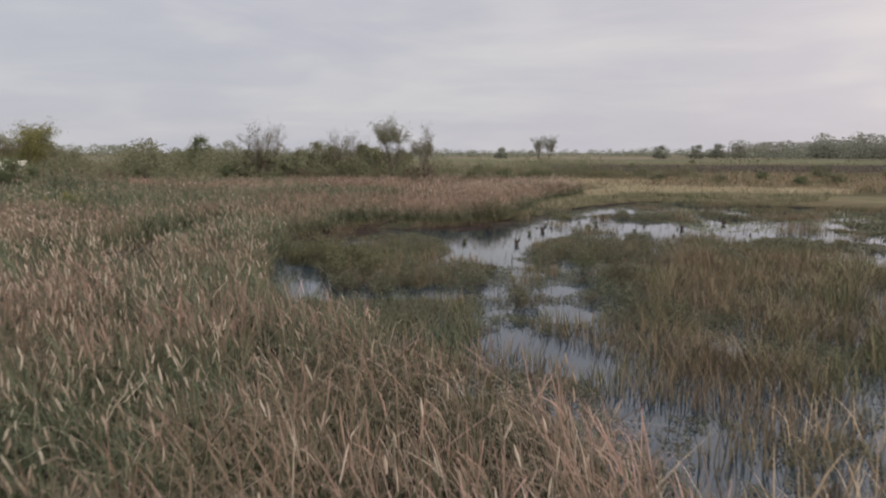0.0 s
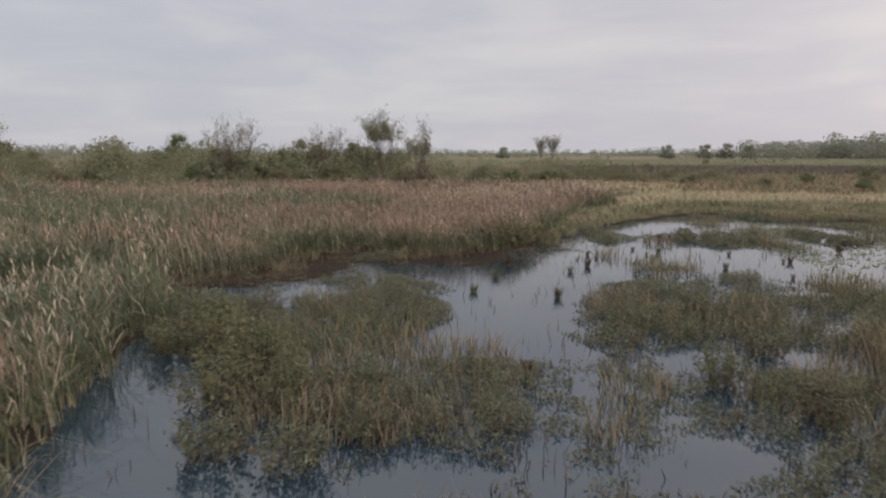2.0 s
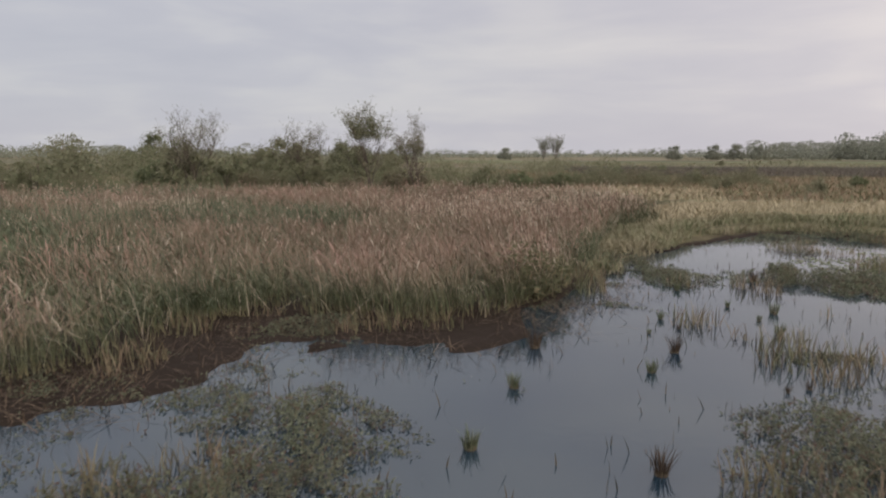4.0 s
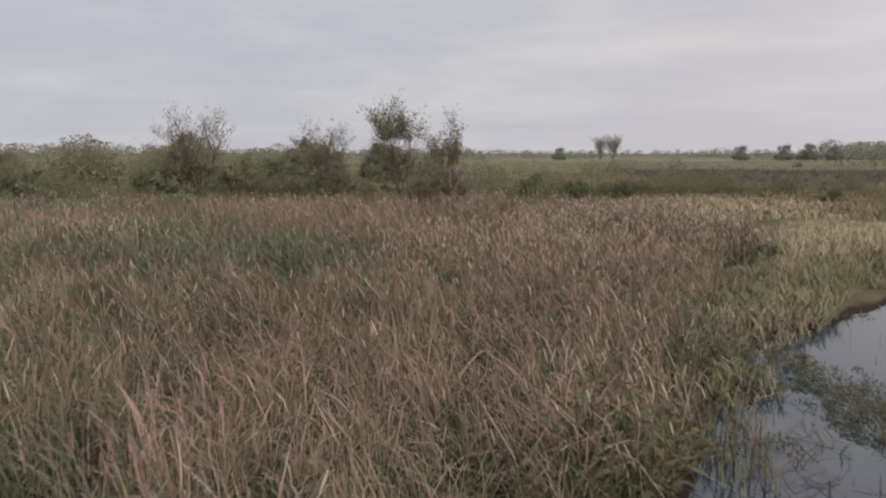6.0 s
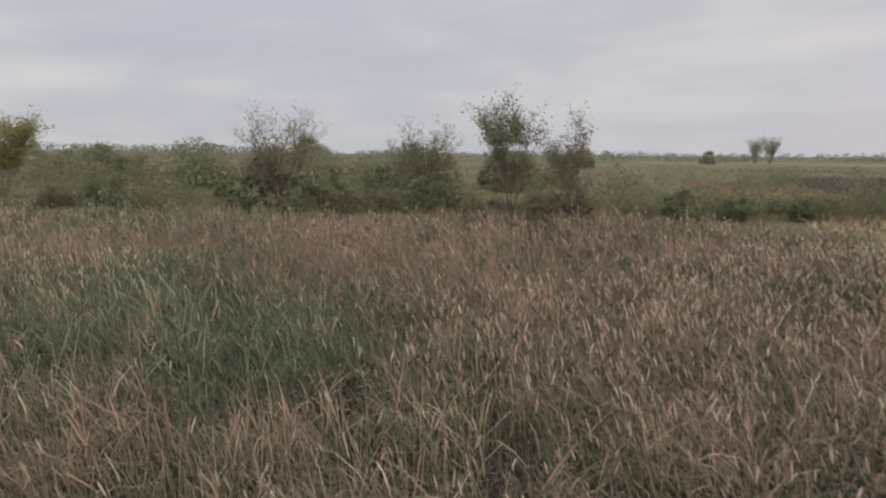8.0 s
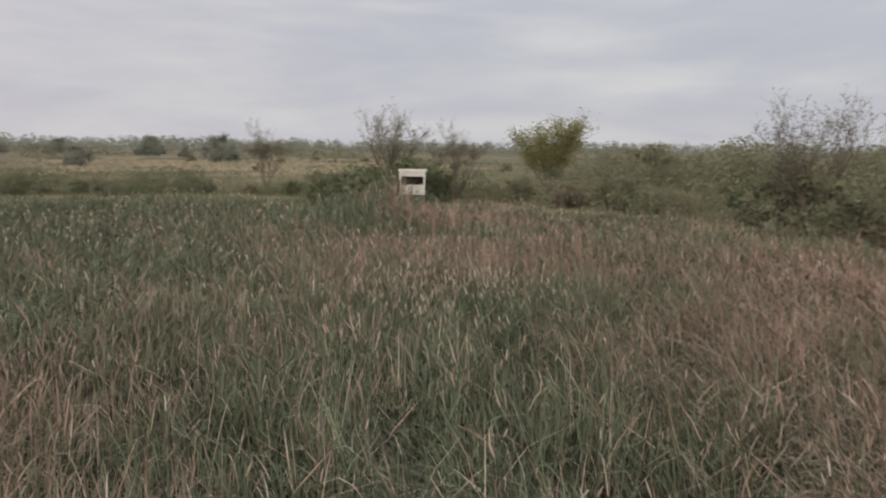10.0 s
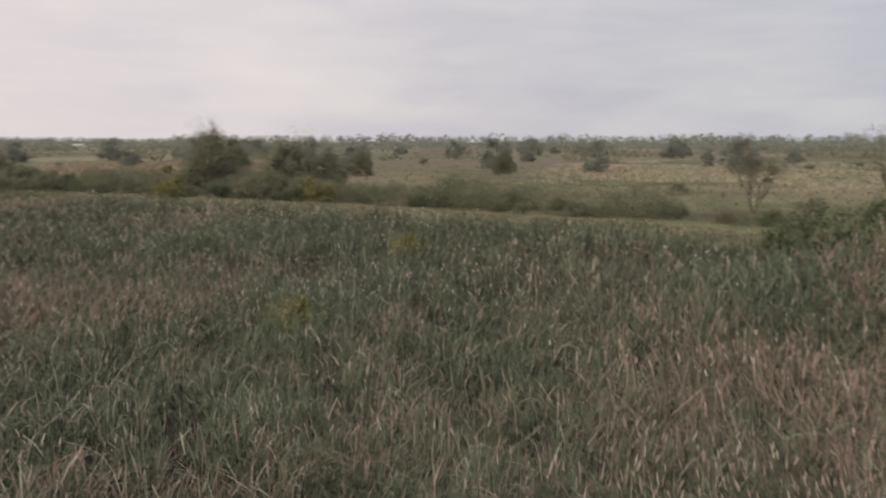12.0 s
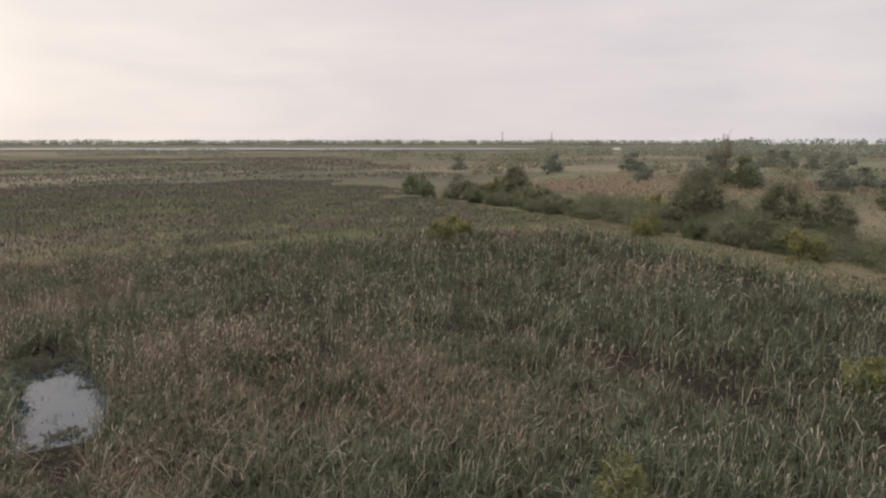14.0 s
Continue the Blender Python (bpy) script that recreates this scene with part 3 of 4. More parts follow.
z = rng.random(n) ** 1.3 * np.clip((m - 0.40) * 2.2, 0.03, 0.5)
e = rng.normal(0, 1, (n, 3)) * (1, 1, 0.8) + (0, 0, 0.5)
e /= np.linalg.norm(e, axis=1)[:, None]
g = np.cross(e, rng.normal(0, 1, (n, 3)))
g /= np.linalg.norm(g, axis=1)[:, None]
p = np.stack([x, y, z], 1)
v = np.stack([p - g * size[:, None] * 0.5, p + e * size[:, None] * 2.6, p + g * size[:, None] * 0.5], 1).reshape(-1, 3)
t = np.arange(n * 3).reshape(-1, 3)
tagged(new("water_weed", make_mesh("water_weed", v, t, WEED)), "low leafy green and reddish water weed in drifts", "water weed", kind="stuff")

x, y = scatter(-17, 40, 6, 70, 30)
m = weed_patch(x, y)
keep = (pond_depth(x, y) > -0.3) & (rng.random(len(x)) < np.clip((m - 0.36) * 5, 0.10, 0.9)) & (vnoise(x, y, 0.6, 57) > 0.52)
x, y = x[keep], y[keep]
n = len(x)
v, t = blades(np.stack([x, y, np.full(n, -0.1)], 1), rng.uniform(0.2, 0.5, n), rng.uniform(0.014, 0.026, n), rng.uniform(0, 6.283, n), rng.uniform(0, 0.4, n), rng.uniform(0, 0.15, n), 2)
tagged(new("pond_stems", make_mesh("pond_stems", v, t, STEM)), "thin dark dead stems standing in the pond", "dead stems", kind="stuff")

# taller marsh grass standing in the shallows
CLUMPS = [(-4.6, 30.2, 1.4), (-3.2, 27.6, 1.2), (-2.0, 25.4, 0.9), (3.1, 25.2, 1.0), (4.0, 27.4, 0.8), (9.3, 34.0, 1.2), (12.6, 36.2, 1.2), (6.6, 27.2, 0.8), (7.4, 20.5, 1.4)]
x, y = scatter(-12, 40, 8, 66, 60)
m = vnoise(x, y, 3.0, 61, 3) + 0.16 * blobs(x, y, [(9, 19, 4), (10, 25, 4), (14, 28, 5), (9, 52, 1.5)]) + 0.3 * blobs(x, y, CLUMPS) - 0.2 * blobs(x, y, OPEN)
keep = (pond_depth(x, y) > -0.6) & (m > 0.585) & (rng.random(len(x)) < 0.85)
x, y, m = x[keep], y[keep], m[keep]
n = len(x)
v, t = blades(np.stack([x, y, np.full(n, -0.08)], 1), rng.uniform(0.3, 0.8, n) * np.clip((m - 0.5) * 9, 0.5, 1.1) * (1 + 0.45 * np.clip(blobs(x, y, CLUMPS), 0, 1)), rng.uniform(0.016, 0.03, n), rng.uniform(0, 6.283, n), rng.uniform(0.03, 0.4, n), rng.uniform(0, 0.3, n), 3)
tagged(new("shallows_grass", make_mesh("shallows_grass", v, t, MARSH)), "olive and brown marsh grass standing in the shallows", "marsh grass", kind="stuff")

# dead stalks and litter on the mud below the cattails
x, y = scatter(-14, 8, 36, 56, 55)
keep = (inside(BED, x, y) < 0.6) & (inside(BED, x, y) > -4.5) & (vnoise(x, y, 1.1, 65) > 0.42) & (rng.random(len(x)) < np.clip(1.1 + inside(BED, x, y) * 0.25, 0.05, 1))
x, y = x[keep], y[keep]
n = len(x)
v, t = blades(np.stack([x, y, np.maximum(land(x, y), 0.0) + 0.005], 1), rng.uniform(0.1, 0.45, n), rng.uniform(0.012, 0.03, n), rng.uniform(0, 6.283, n), rng.uniform(0.4, 2.6, n), rng.uniform(0, 0.4, n), 2)
tagged(new("reed_litter", make_mesh("reed_litter", v, t, LITTER)), "dark rotting stalks on the mud under the cattails", "litter", kind="stuff")

turf("green_sedge_stand", [(-4.6, 17.2), (-2.0, 14.6), (0.6, 14.6), (1.0, 18.2), (0.2, 20.6), (-2.2, 22), (-4.4, 21)], 75, 0.95, 0.02, RUSH, "dark green sedge standing thick in the shallows", "sedge", lambda x, y: (vnoise(x, y, 1.2, 73, 3) > 0.34) & (blobs(x, y, OPEN) < 0.5), 3)
turf("brown_sedge_stand", [(4.6, 14.8), (8, 13.6), (12, 13), (19, 19), (18, 30), (10, 31), (6.5, 22)], 80, 1.25, 0.02, MARSH, "olive-brown sedge standing in the shallows", "sedge", lambda x, y: (vnoise(x, y, 1.8, 75) > 0.4) & (blobs(x, y, OPEN) < 0.5), 3)

# bleached bent grass by the start
turf("bent_dry_grass", [(3.4, 7), (5, 5), (9, 5.5), (11, 8), (11, 11), (8.5, 11.8), (6.2, 11.5), (4.2, 10.5)], 22, 1.2, 0.022, DRY, "bleached dry grass bent over the water's edge", "dry grass", lambda x, y: vnoise(x, y, 1.4, 71) > 0.42, 4)
EAST = [(16, 86), (22, 85), (38, 82), (48, 74), (60, 52), (90, 60), (110, 120), (60, 180), (10, 190), (14, 110), (16, 98)]
turf("east_marsh", EAST, 5, 0.6, 0.10, EASTERN, "rough dark marsh grass beyond the pond", "marsh grass", None, 2, 20.0, 12.0)
turf("straw_bank", [(13, 71), (18, 73), (28, 71.5), (44, 72), (46, 78), (30, 83), (20, 84), (15, 79)], 34, 0.7, 0.06, STRAW, "straw-coloured grass on low islands", "straw grass")
SOUTH = [(-100, -140), (-20, -150), (40, -110), (45, -20), (20, -6), (4, -9), (-28, -8), (-60, -9), (-82, -2), (-84, -30)]
turf("south_brown_marsh", SOUTH, 5, 0.7, 0.09, MOOR, "rough brown marsh grass in long low drifts", "marsh grass", lambda x, y: vnoise(x * 0.45, y, 8.0, 91, 3) > 0.43, 2, 30.0, 16.0)
turf("south_green_marsh", SOUTH, 5, 0.8, 0.075, RUSH, "olive-green marsh grass in long low drifts", "marsh grass", lambda x, y: vnoise(x * 0.45, y, 8.0, 91, 3) < 0.47, 2, 30.0, 16.0)
turf("tall_pale_reeds", [(-54.2, 82), (-52.8, 84.8), (-50.9, 85.5), (-49.6, 83.5), (-51.5, 81)], 14, 4.0, 0.06, SEDGE, "tall pale green reeds before the blind", "reeds", None, 3, 0.6)
turf("far_brown_marsh", [(-150, -120), (-100, -140), (-20, -150), (40, -110), (180, -190), (120, -430), (-230, -430)], 0.5, 0.9, 0.26, MOOR, "brown marsh reaching far to the south", "marsh grass", lambda x, y: vnoise(x * 0.45, y, 16.0, 93, 3) > 0.36, 2, 30.0, 16.0)
turf("pink_field", [(-128, -95), (-132, -30), (-190, -8), (-240, -60), (-220, -110)], 1.6, 0.8, 0.16, FIELD, "dry pinkish-brown field beyond the hedge", "dry grass", None, 2, 14.0, 14.0)
turf("golden_meadow", [(-135, 50), (-120, 95), (-150, 150), (-250, 190), (-300, 90), (-230, 45)], 1.2, 0.6, 0.2, STRAW, "golden straw meadow beyond the shrubs", "straw grass", lambda x, y: vnoise(x, y * 0.6, 22.0, 95, 3) > 0.44, 2, 20.0, 16.0)
turf("straw_meadow", [(14, 88), (26, 89), (31, 104), (24, 109), (14, 107)], 9, 0.6, 0.09, STRAW, "pale straw grass beyond the cattails", "straw grass")
turf("brown_meadow", [(26, 148), (120, 132), (150, 200), (30, 215)], 5, 1.0, 0.11, MOOR, "distant drift of brown dry reeds", "dry reeds")
turf("rough_meadow", [(-230, -150), (-110, -60), (-106, 30), (-92, 90), (-40, 125), (10, 128), (60, 130), (150, 90), (260, 260), (0, 330), (-200, 260)], 0.35, 0.5, 0.25, SEDGE, "rough olive meadow grass reaching far off", "meadow grass")
verge = [(x - 3, y) for x, y in TRACK] + [(x + 3.2, y - 1.5) for x, y in TRACK[::-1]]
turf("track_verge", verge, 30, 0.32, 0.09, SEDGE, "short pale grass on the track beside the reeds", "grass", None, 2, 1.0)


# floating leaves on the open eastern water
x, y = scatter(16, 44, 33, 62, 12)
keep = (pond_depth(x, y) > 0.8) & (vnoise(x, y, 3.5, 67, 3) > 0.52)
x, y = x[keep], y[keep]
n = len(x)
a = np.arange(6) * math.pi / 3
r = rng.uniform(0.03, 0.08, n)[:, None]
top = np.stack([x[:, None] + np.cos(a) * r, y[:, None] + np.sin(a) * r * 0.9, np.full((n, 6), 0.012) + rng.uniform(0, 0.02, (n, 6))], 2)
rim = np.concatenate([top[:, :, :2] * 1.0, np.full((n, 6, 1), -0.01)], 2)
one = [(0, 1, 2), (0, 2, 3), (0, 3, 4), (0, 4, 5)] + [q for i in range(6) for q in ((i, 6 + i, 6 + (i + 1) % 6), (i, 6 + (i + 1) % 6, (i + 1) % 6))]
tris = ((np.arange(n) * 12)[:, None, None] + np.array(one)[None]).reshape(-1, 3)
tagged(new("floating_leaves", make_mesh("floating_leaves", np.concatenate([top, rim], 1).reshape(-1, 3), tris, PADS)), "pale green leaves floating on the pond", "floating leaves", kind="stuff")


def sedge_tuft(n, h, material, label):
    """A tussock: leaves fanning out from a mounded crown."""
    tuft = tagged(new("sedge_tuft"), label, "sedge tuft", "tussocks in the pond")
    r = rng.random(n) ** 0.5 * 0.11
    a = rng.uniform(0, 6.283, n)
    v, t = blades(np.stack([np.cos(a) * r, np.sin(a) * r, np.zeros(n) - 0.05], 1), h * rng.uniform(0.55, 1.1, n), np.full(n, 0.018), a + rng.normal(0, 0.6, n), rng.uniform(0.02, 0.3, n), rng.uniform(0.0, 0.3, n), 3)
    part("leaves", make_mesh("leaves", v, t, material), tuft)
    ca = np.arange(8) * math.pi / 4
    cv = np.concatenate([np.stack([np.cos(ca) * q, np.sin(ca) * q, np.full(8, z)], 1) for q, z in ((0.14, -0.12), (0.11, 0.02), (0.04, 0.06))])
    ct = [q for s in (0, 8) for i in range(8) for q in ((s + i, s + (i + 1) % 8, s + 8 + (i + 1) % 8), (s + i, s + 8 + (i + 1) % 8, s + 8 + i))]
    part("crown", make_mesh("crown", cv, np.array(ct), STEM), tuft, "dark mounded crown of roots")
    return tuft


tufts = [sedge_tuft(70, 0.5, RUSH, "dark olive sedge tussock standing in pond water"), sedge_tuft(60, 0.6, LITTER, "dark brown dead sedge tussock standing in pond water")]
spots = [(12.0, 42.4), (4.0, 36.7), (5.3, 41.5), (6.3, 43.0), (10.6, 47.0), (13.7, 46.2), (15.5, 44.0), (8.9, 50.5), (2.2, 40.5), (3.0, 43.4), (7.0, 46.3), (16.4, 50.0),
         (12.2, 52.0), (9.6, 44.6), (1.2, 37.6), (-0.6, 35.2), (14.4, 55.2), (18.0, 53.1), (19.5, 47.2), (6.6, 34.0), (4.4, 31.5), (2.0, 28.6), (-2.4, 30.2), (9.9, 31.8)]
for _ in range(22):
    px, py = float(rng.uniform(5.5, 19)), float(rng.uniform(40, 64))
    if pond_depth(np.array([px]), np.array([py]))[0] > 0.5:
        spots.append((px, py))
for i, (px, py) in enumerate(spots):
    k = 0.8 + 0.09 * (i % 5) if i < 24 else float(rng.uniform(0.3, 0.7))
    m = pose(px, py, 0, 0, 0, i * 77) @ Matrix.Diagonal((k, k, k, 1))
    if i < 2:
        tufts[i].matrix_basis = m
    else:
        copy_thing(tufts[0 if i % 3 else 1], m)

def herb(h, wide, material, label):
    """A leafy water herb: branching stems with leaves all the way up."""
    thing = tagged(new("water_herb"), label, "herb", "herbs in the shallows")
    n = 46
    a, r = rng.uniform(0, 6.283, n), rng.random(n) ** 0.6 * wide
    top = np.stack([np.cos(a) * r, np.sin(a) * r, h * rng.uniform(0.55, 1.05, n) * (1 - 0.35 * (r / wide) ** 2)], 1)
    foot = top * (0.45, 0.45, 0) + (0, 0, -0.1)
    v, t = tubes([(tuple(p), tuple(q), 0.007, 0.003) for p, q in zip(foot, top)], 3)
    part("stem", make_mesh("stem", v, t, STEM), thing, "thin dark stems")
    m = 22
    k = np.clip(rng.random((n, m)) ** 0.7 * 0.8 + 0.2, 0, 1)[:, :, None]
    c = (foot[:, None] * (1 - k) + top[:, None] * k + rng.normal(0, 0.05, (n, m, 3))).reshape(-1, 3)
    c[:, 2] = np.abs(c[:, 2])
    e = rng.normal(0, 1, (n * m, 3)) * (1, 1, 0.45) + (0, 0, 0.15)
    e /= np.linalg.norm(e, axis=1)[:, None]
    g = np.cross(e, rng.normal(0, 1, (n * m, 3)))
    g /= np.linalg.norm(g, axis=1)[:, None]
    s = rng.uniform(0.03, 0.07, (n * m, 1))
    v = np.stack([c, c + e * s + g * s * 0.34, c + e * s * 2.1, c + e * s - g * s * 0.34], 1).reshape(-1, 3)
    b = (np.arange(n * m) * 4)[:, None]
    part("foliage", make_mesh("foliage", v, np.concatenate([b + np.array([[0, 1, 2]]), b + np.array([[0, 2, 3]])]), material), thing)
    return thing


# ---------------------------------------------------------------- trees and shrubs


def tubes(segs, sides=4):
    p0, p1 = np.array([s[0] for s in segs]), np.array([s[1] for s in segs])
    r0, r1 = np.array([s[2] for s in segs]), np.array([s[3] for s in segs])
    d = p1 - p0
    d /= np.linalg.norm(d, axis=1)[:, None] + 1e-9
    ref = np.where(np.abs(d[:, 2:3]) > 0.9, np.array([[1.0, 0, 0]]), np.array([[0, 0, 1.0]]))
    e = np.cross(d, ref)
    e /= np.linalg.norm(e, axis=1)[:, None]
    g = np.cross(d, e)
    a = np.arange(sides) * 2 * np.pi / sides
    ring = np.cos(a)[None, :, None] * e[:, None] + np.sin(a)[None, :, None] * g[:, None]
    v = np.concatenate([p0[:, None] + ring * r0[:, None, None], p1[:, None] + ring * r1[:, None, None]], 1).reshape(-1, 3)
    one = [q for i in range(sides) for q in ((i, (i + 1) % sides, sides + (i + 1) % sides), (i, sides + (i + 1) % sides, sides + i))]
    return v, ((np.arange(len(segs)) * 2 * sides)[:, None, None] + np.array(one)[None]).reshape(-1, 3)


herbs = [herb(0.95, 0.75, HERB, "leafy yellow-green herb standing in the pond's shallows"), herb(0.9, 0.8, WEED, "dull green and reddish herb standing in shallow water")]
for i, (px, py, k) in enumerate(((-2.7, 26.9, 1.1), (-3.6, 24.6, 0.9), (-3.9, 28.6, 1.2), (-1.5, 27.6, 1.0), (-2.2, 24.2, 0.95), (-5.0, 30.3, 1.1), (-6.0, 32.2, 1.1), (-5.3, 34.2, 1.0), (-4.4, 26.9, 1.0), (-1.2, 25.3, 0.8), (-6.4, 30.2, 0.9), (2.7, 21.8, 0.9), (7.9, 30.2, 1.1), (3.3, 48.9, 1.6), (4.0, 49.6, 1.3), (7.2, 26.2, 1.0), (6.0, 28.0, 0.8))):
    m = pose(px, py, 0.0 if i not in (13, 14) else 0.05, 0, 0, i * 67) @ Matrix.Diagonal((k, k, k * 1.05, 1))
    kind = (0, 1, 0, 1, 1, 0, 0, 1, 0, 1, 0, 1, 1, 0, 0, 1, 0)[i]
    if i < 2:
        herbs[i].matrix_basis = m
    else:
        copy_thing(herbs[kind], m)


def grow(height, spread, stems, depth, rnd, first=0.25, limber=0.5):
    """Trunk, limbs and twigs as tapered pieces, and the tips where leaves sit."""
    segs, tips = [], []

    def limb(p, d, length, r, level):
        pieces = 4 if level == 0 else 3
        for i in range(pieces):
            d2 = Vector(d) + Vector((rnd.gauss(0, 0.12), rnd.gauss(0, 0.12), 0.05 + rnd.gauss(0, 0.06))) * (1 + level * 0.5)
            d2.normalize()
            q = p + d2 * (length / pieces)
            r2 = r * (0.82 if level == 0 else 0.72)
            segs.append((tuple(p), tuple(q), r, r2))
            if level < depth and (i > 0 or rnd.random() > first * 2):
                for _ in range(2 if level else 3):
                    out = Vector((rnd.gauss(0, 1), rnd.gauss(0, 1), rnd.uniform(-0.1, 0.9)))
                    out = (d2 * (1 - limber) + out.normalized() * limber * spread).normalized()
                    limb(q, out, length * rnd.uniform(0.42, 0.68), r2 * 0.55, level + 1)
            if level >= depth - 1:
                tips.append((tuple(q), level))
            p, d, r = q, d2, r2

    for s in range(stems):
        a = rnd.uniform(0, 6.283)
        off = 0.0 if stems == 1 else rnd.uniform(0.0, 0.008 * height)
        tilt = 0.06 if stems == 1 else rnd.uniform(0.15, 0.6)
        limb(Vector((math.cos(a) * off, math.sin(a) * off, -0.2)), Vector((math.cos(a) * tilt, math.sin(a) * tilt, 1)).normalized(), height * (0.7 if stems == 1 else rnd.uniform(0.5, 0.75)), 0.018 * height + 0.02, 0)
    return segs, tips


def leaves(tips, count, size, cloud, squash=0.8):
    tp = np.array([t[0] for t in tips])
    pick = rng.integers(0, len(tp), count)
    c = tp[pick] + rng.normal(0, cloud, (count, 3)) * (1, 1, squash)
    c[:, 2] = np.maximum(c[:, 2], 0.1)
    e = rng.normal(0, 1, (count, 3))
    e /= np.linalg.norm(e, axis=1)[:, None]
    g = np.cross(e, rng.normal(0, 1, (count, 3)))
    g /= np.linalg.norm(g, axis=1)[:, None]
    s = (size * rng.uniform(0.6, 1.4, count))[:, None]
    v = np.stack([c - e * s, c + g * s * 0.55, c + e * s, c - g * s * 0.55], 1).reshape(-1, 3)
    b = (np.arange(count) * 4)[:, None]
    return v, np.concatenate([b + np.array([[0, 1, 2]]), b + np.array([[0, 2, 3]])])


def mound(count, size, radius, height, lumps, rnd):
    """Leaves of a bush: thick on the skins of many uneven lumps that together reach the ground."""
    c = []
    for k in range(lumps):
        a, q = rnd.uniform(0, 6.283), rnd.random() ** 0.6
        up = rnd.uniform(0.12, 0.85) * (1 - 0.55 * q * q)
        c.append((math.cos(a) * q * radius * 0.75, math.sin(a) * q * radius * 0.75, up * height, rnd.uniform(0.2, 0.42) * radius))
    c = np.array(c)
    pick = rng.integers(0, lumps, count)
    d = rng.normal(0, 1, (count, 3))
    d /= np.linalg.norm(d, axis=1)[:, None]
    inner = np.arange(count) < count // 4  # large shaded sprays within, small leaves outside
    r = c[pick, 3] * np.where(inner, rng.uniform(0.0, 0.6, count), rng.uniform(0.6, 1.04, count))
    p = c[pick, :3] + d * r[:, None] * (1, 1, 0.85)
    p[:, 2] = np.abs(p[:, 2])
    e = rng.normal(0, 1, (count, 3))
    e /= np.linalg.norm(e, axis=1)[:, None]
    g = np.cross(e, rng.normal(0, 1, (count, 3)))
    g /= np.linalg.norm(g, axis=1)[:, None]
    s = (size * rng.uniform(0.5, 1.4, count) * np.where(inner, 2.7, 1.0))[:, None]
    v = np.stack([p - e * s, p + g * s * 0.9, p + e * s], 1).reshape(-1, 3)
    return v, np.arange(count * 3).reshape(-1, 3)


def open_tree(name, label, category, group, seed, height, stems, spread, crown0, leaf, count, size, cloud, kept=0.7, upright=0.12, thick=1.0, squash=0.9):
    """A loose tree: forked stems, thin twigs, and leaves in separate sprays with sky between them."""
    rnd = random.Random(seed)
    segs, tips = [], []

    def limb(p, d, length, r, level):
        pieces = 5 - level
        for i in range(pieces):
            d = (d + Vector((rnd.gauss(0, 0.11), rnd.gauss(0, 0.11), 0.06))).normalized()
            q = p + d * (length / pieces)
            r2 = max(r * 0.80, 0.007)
            segs.append((tuple(p), tuple(q), r, r2))
            if level < 3 and (level or i > 0):
                for _ in range(2 if level < 2 else 1):
                    a = rnd.uniform(0, 6.283)
                    out = Vector((math.cos(a), math.sin(a), rnd.uniform(0.2, 1.0))).normalized()
                    limb(q, (d * 0.55 + out * spread).normalized(), length * rnd.uniform(0.32, 0.56), r2 * 0.55, level + 1)
            if level > 1:
                tips.append(tuple(q))
            p, r = q, r2

    for s in range(stems):
        a = 6.283 * (s + rnd.random() * 0.5) / stems
        limb(Vector((math.cos(a) * 0.08, math.sin(a) * 0.08, -0.2)), Vector((math.cos(a) * upright, math.sin(a) * upright, 1)).normalized(), height * rnd.uniform(0.6, 0.8), 0.011 * height * thick, 0)
    k = height / max(q[1][2] for q in segs)
    segs = [(tuple(c * k for c in a), tuple(c * k for c in b), r0, r1) for a, b, r0, r1 in segs]
    tips = [tuple(c * k for c in p) for p in tips]
    sprays = [(p, 3) for p in tips if p[2] > crown0 * height and rnd.random() < kept]
    thing = tagged(new(name), label, category, group)
    v, t = tubes(segs, 4)
    part("trunk", make_mesh("trunk", v, t, BARK, True), thing, "grey-brown bark")
    v, t = leaves(sprays, count, size, cloud, squash)
    part("crown", make_mesh("crown", v, t, leaf), thing)
    return thing


def tree(name, label, category, group, seed, height, spread, stems, depth, leaf, count, size, cloud, limber=0.5, bushy=0, skirt=0.0):
    rnd = random.Random(seed)
    segs, tips = grow(height, spread, stems, depth, rnd, limber=limber)
    top = max(max(s[1][2] for s in segs), 0.1)
    k = height * (0.62 if bushy and not skirt else 1.0) / top
    mx, my, mz = (sum(t[0][i] for t in tips) / len(tips) for i in range(3))

    def straight(p):
        return (p[0] - mx * p[2] / mz, p[1] - my * p[2] / mz, p[2])

    segs = [(straight(a), straight(b), r0, r1) for a, b, r0, r1 in segs]
    tips = [(straight(p), l) for p, l in tips]
    segs = [(tuple(q * k for q in a), tuple(q * k for q in b), r0 * k, r1 * k) for a, b, r0, r1 in segs]
    tips = [(tuple(q * k for q in p), l) for p, l in tips]
    thing = tagged(new(name), label, category, group)
    v, t = tubes(segs, 3 if bushy else 4)
    part("trunk", make_mesh("trunk", v, t, BARK, True), thing, "grey-brown bark")
    made = []
    if bushy:
        made.append(mound(count, size, height * cloud, height * 0.9 * (1.0 - skirt), bushy, rnd))
    if not bushy or skirt:
        made.append(leaves(tips, count if not bushy else count // 6, size * (0.5 if bushy else 1), cloud if not bushy else 0.09))
    v, t = joined(made)
    part("crown", make_mesh("crown", v, t, leaf), thing)
    return thing


def stand(thing, x, y, turn=0, scale=1.0, tall=1.0):
    z = float(land(np.array([x]), np.array([y]))[0])
    return pose(x, y, z, 0, 0, turn) @ Matrix.Diagonal((scale, scale, scale * tall, 1))


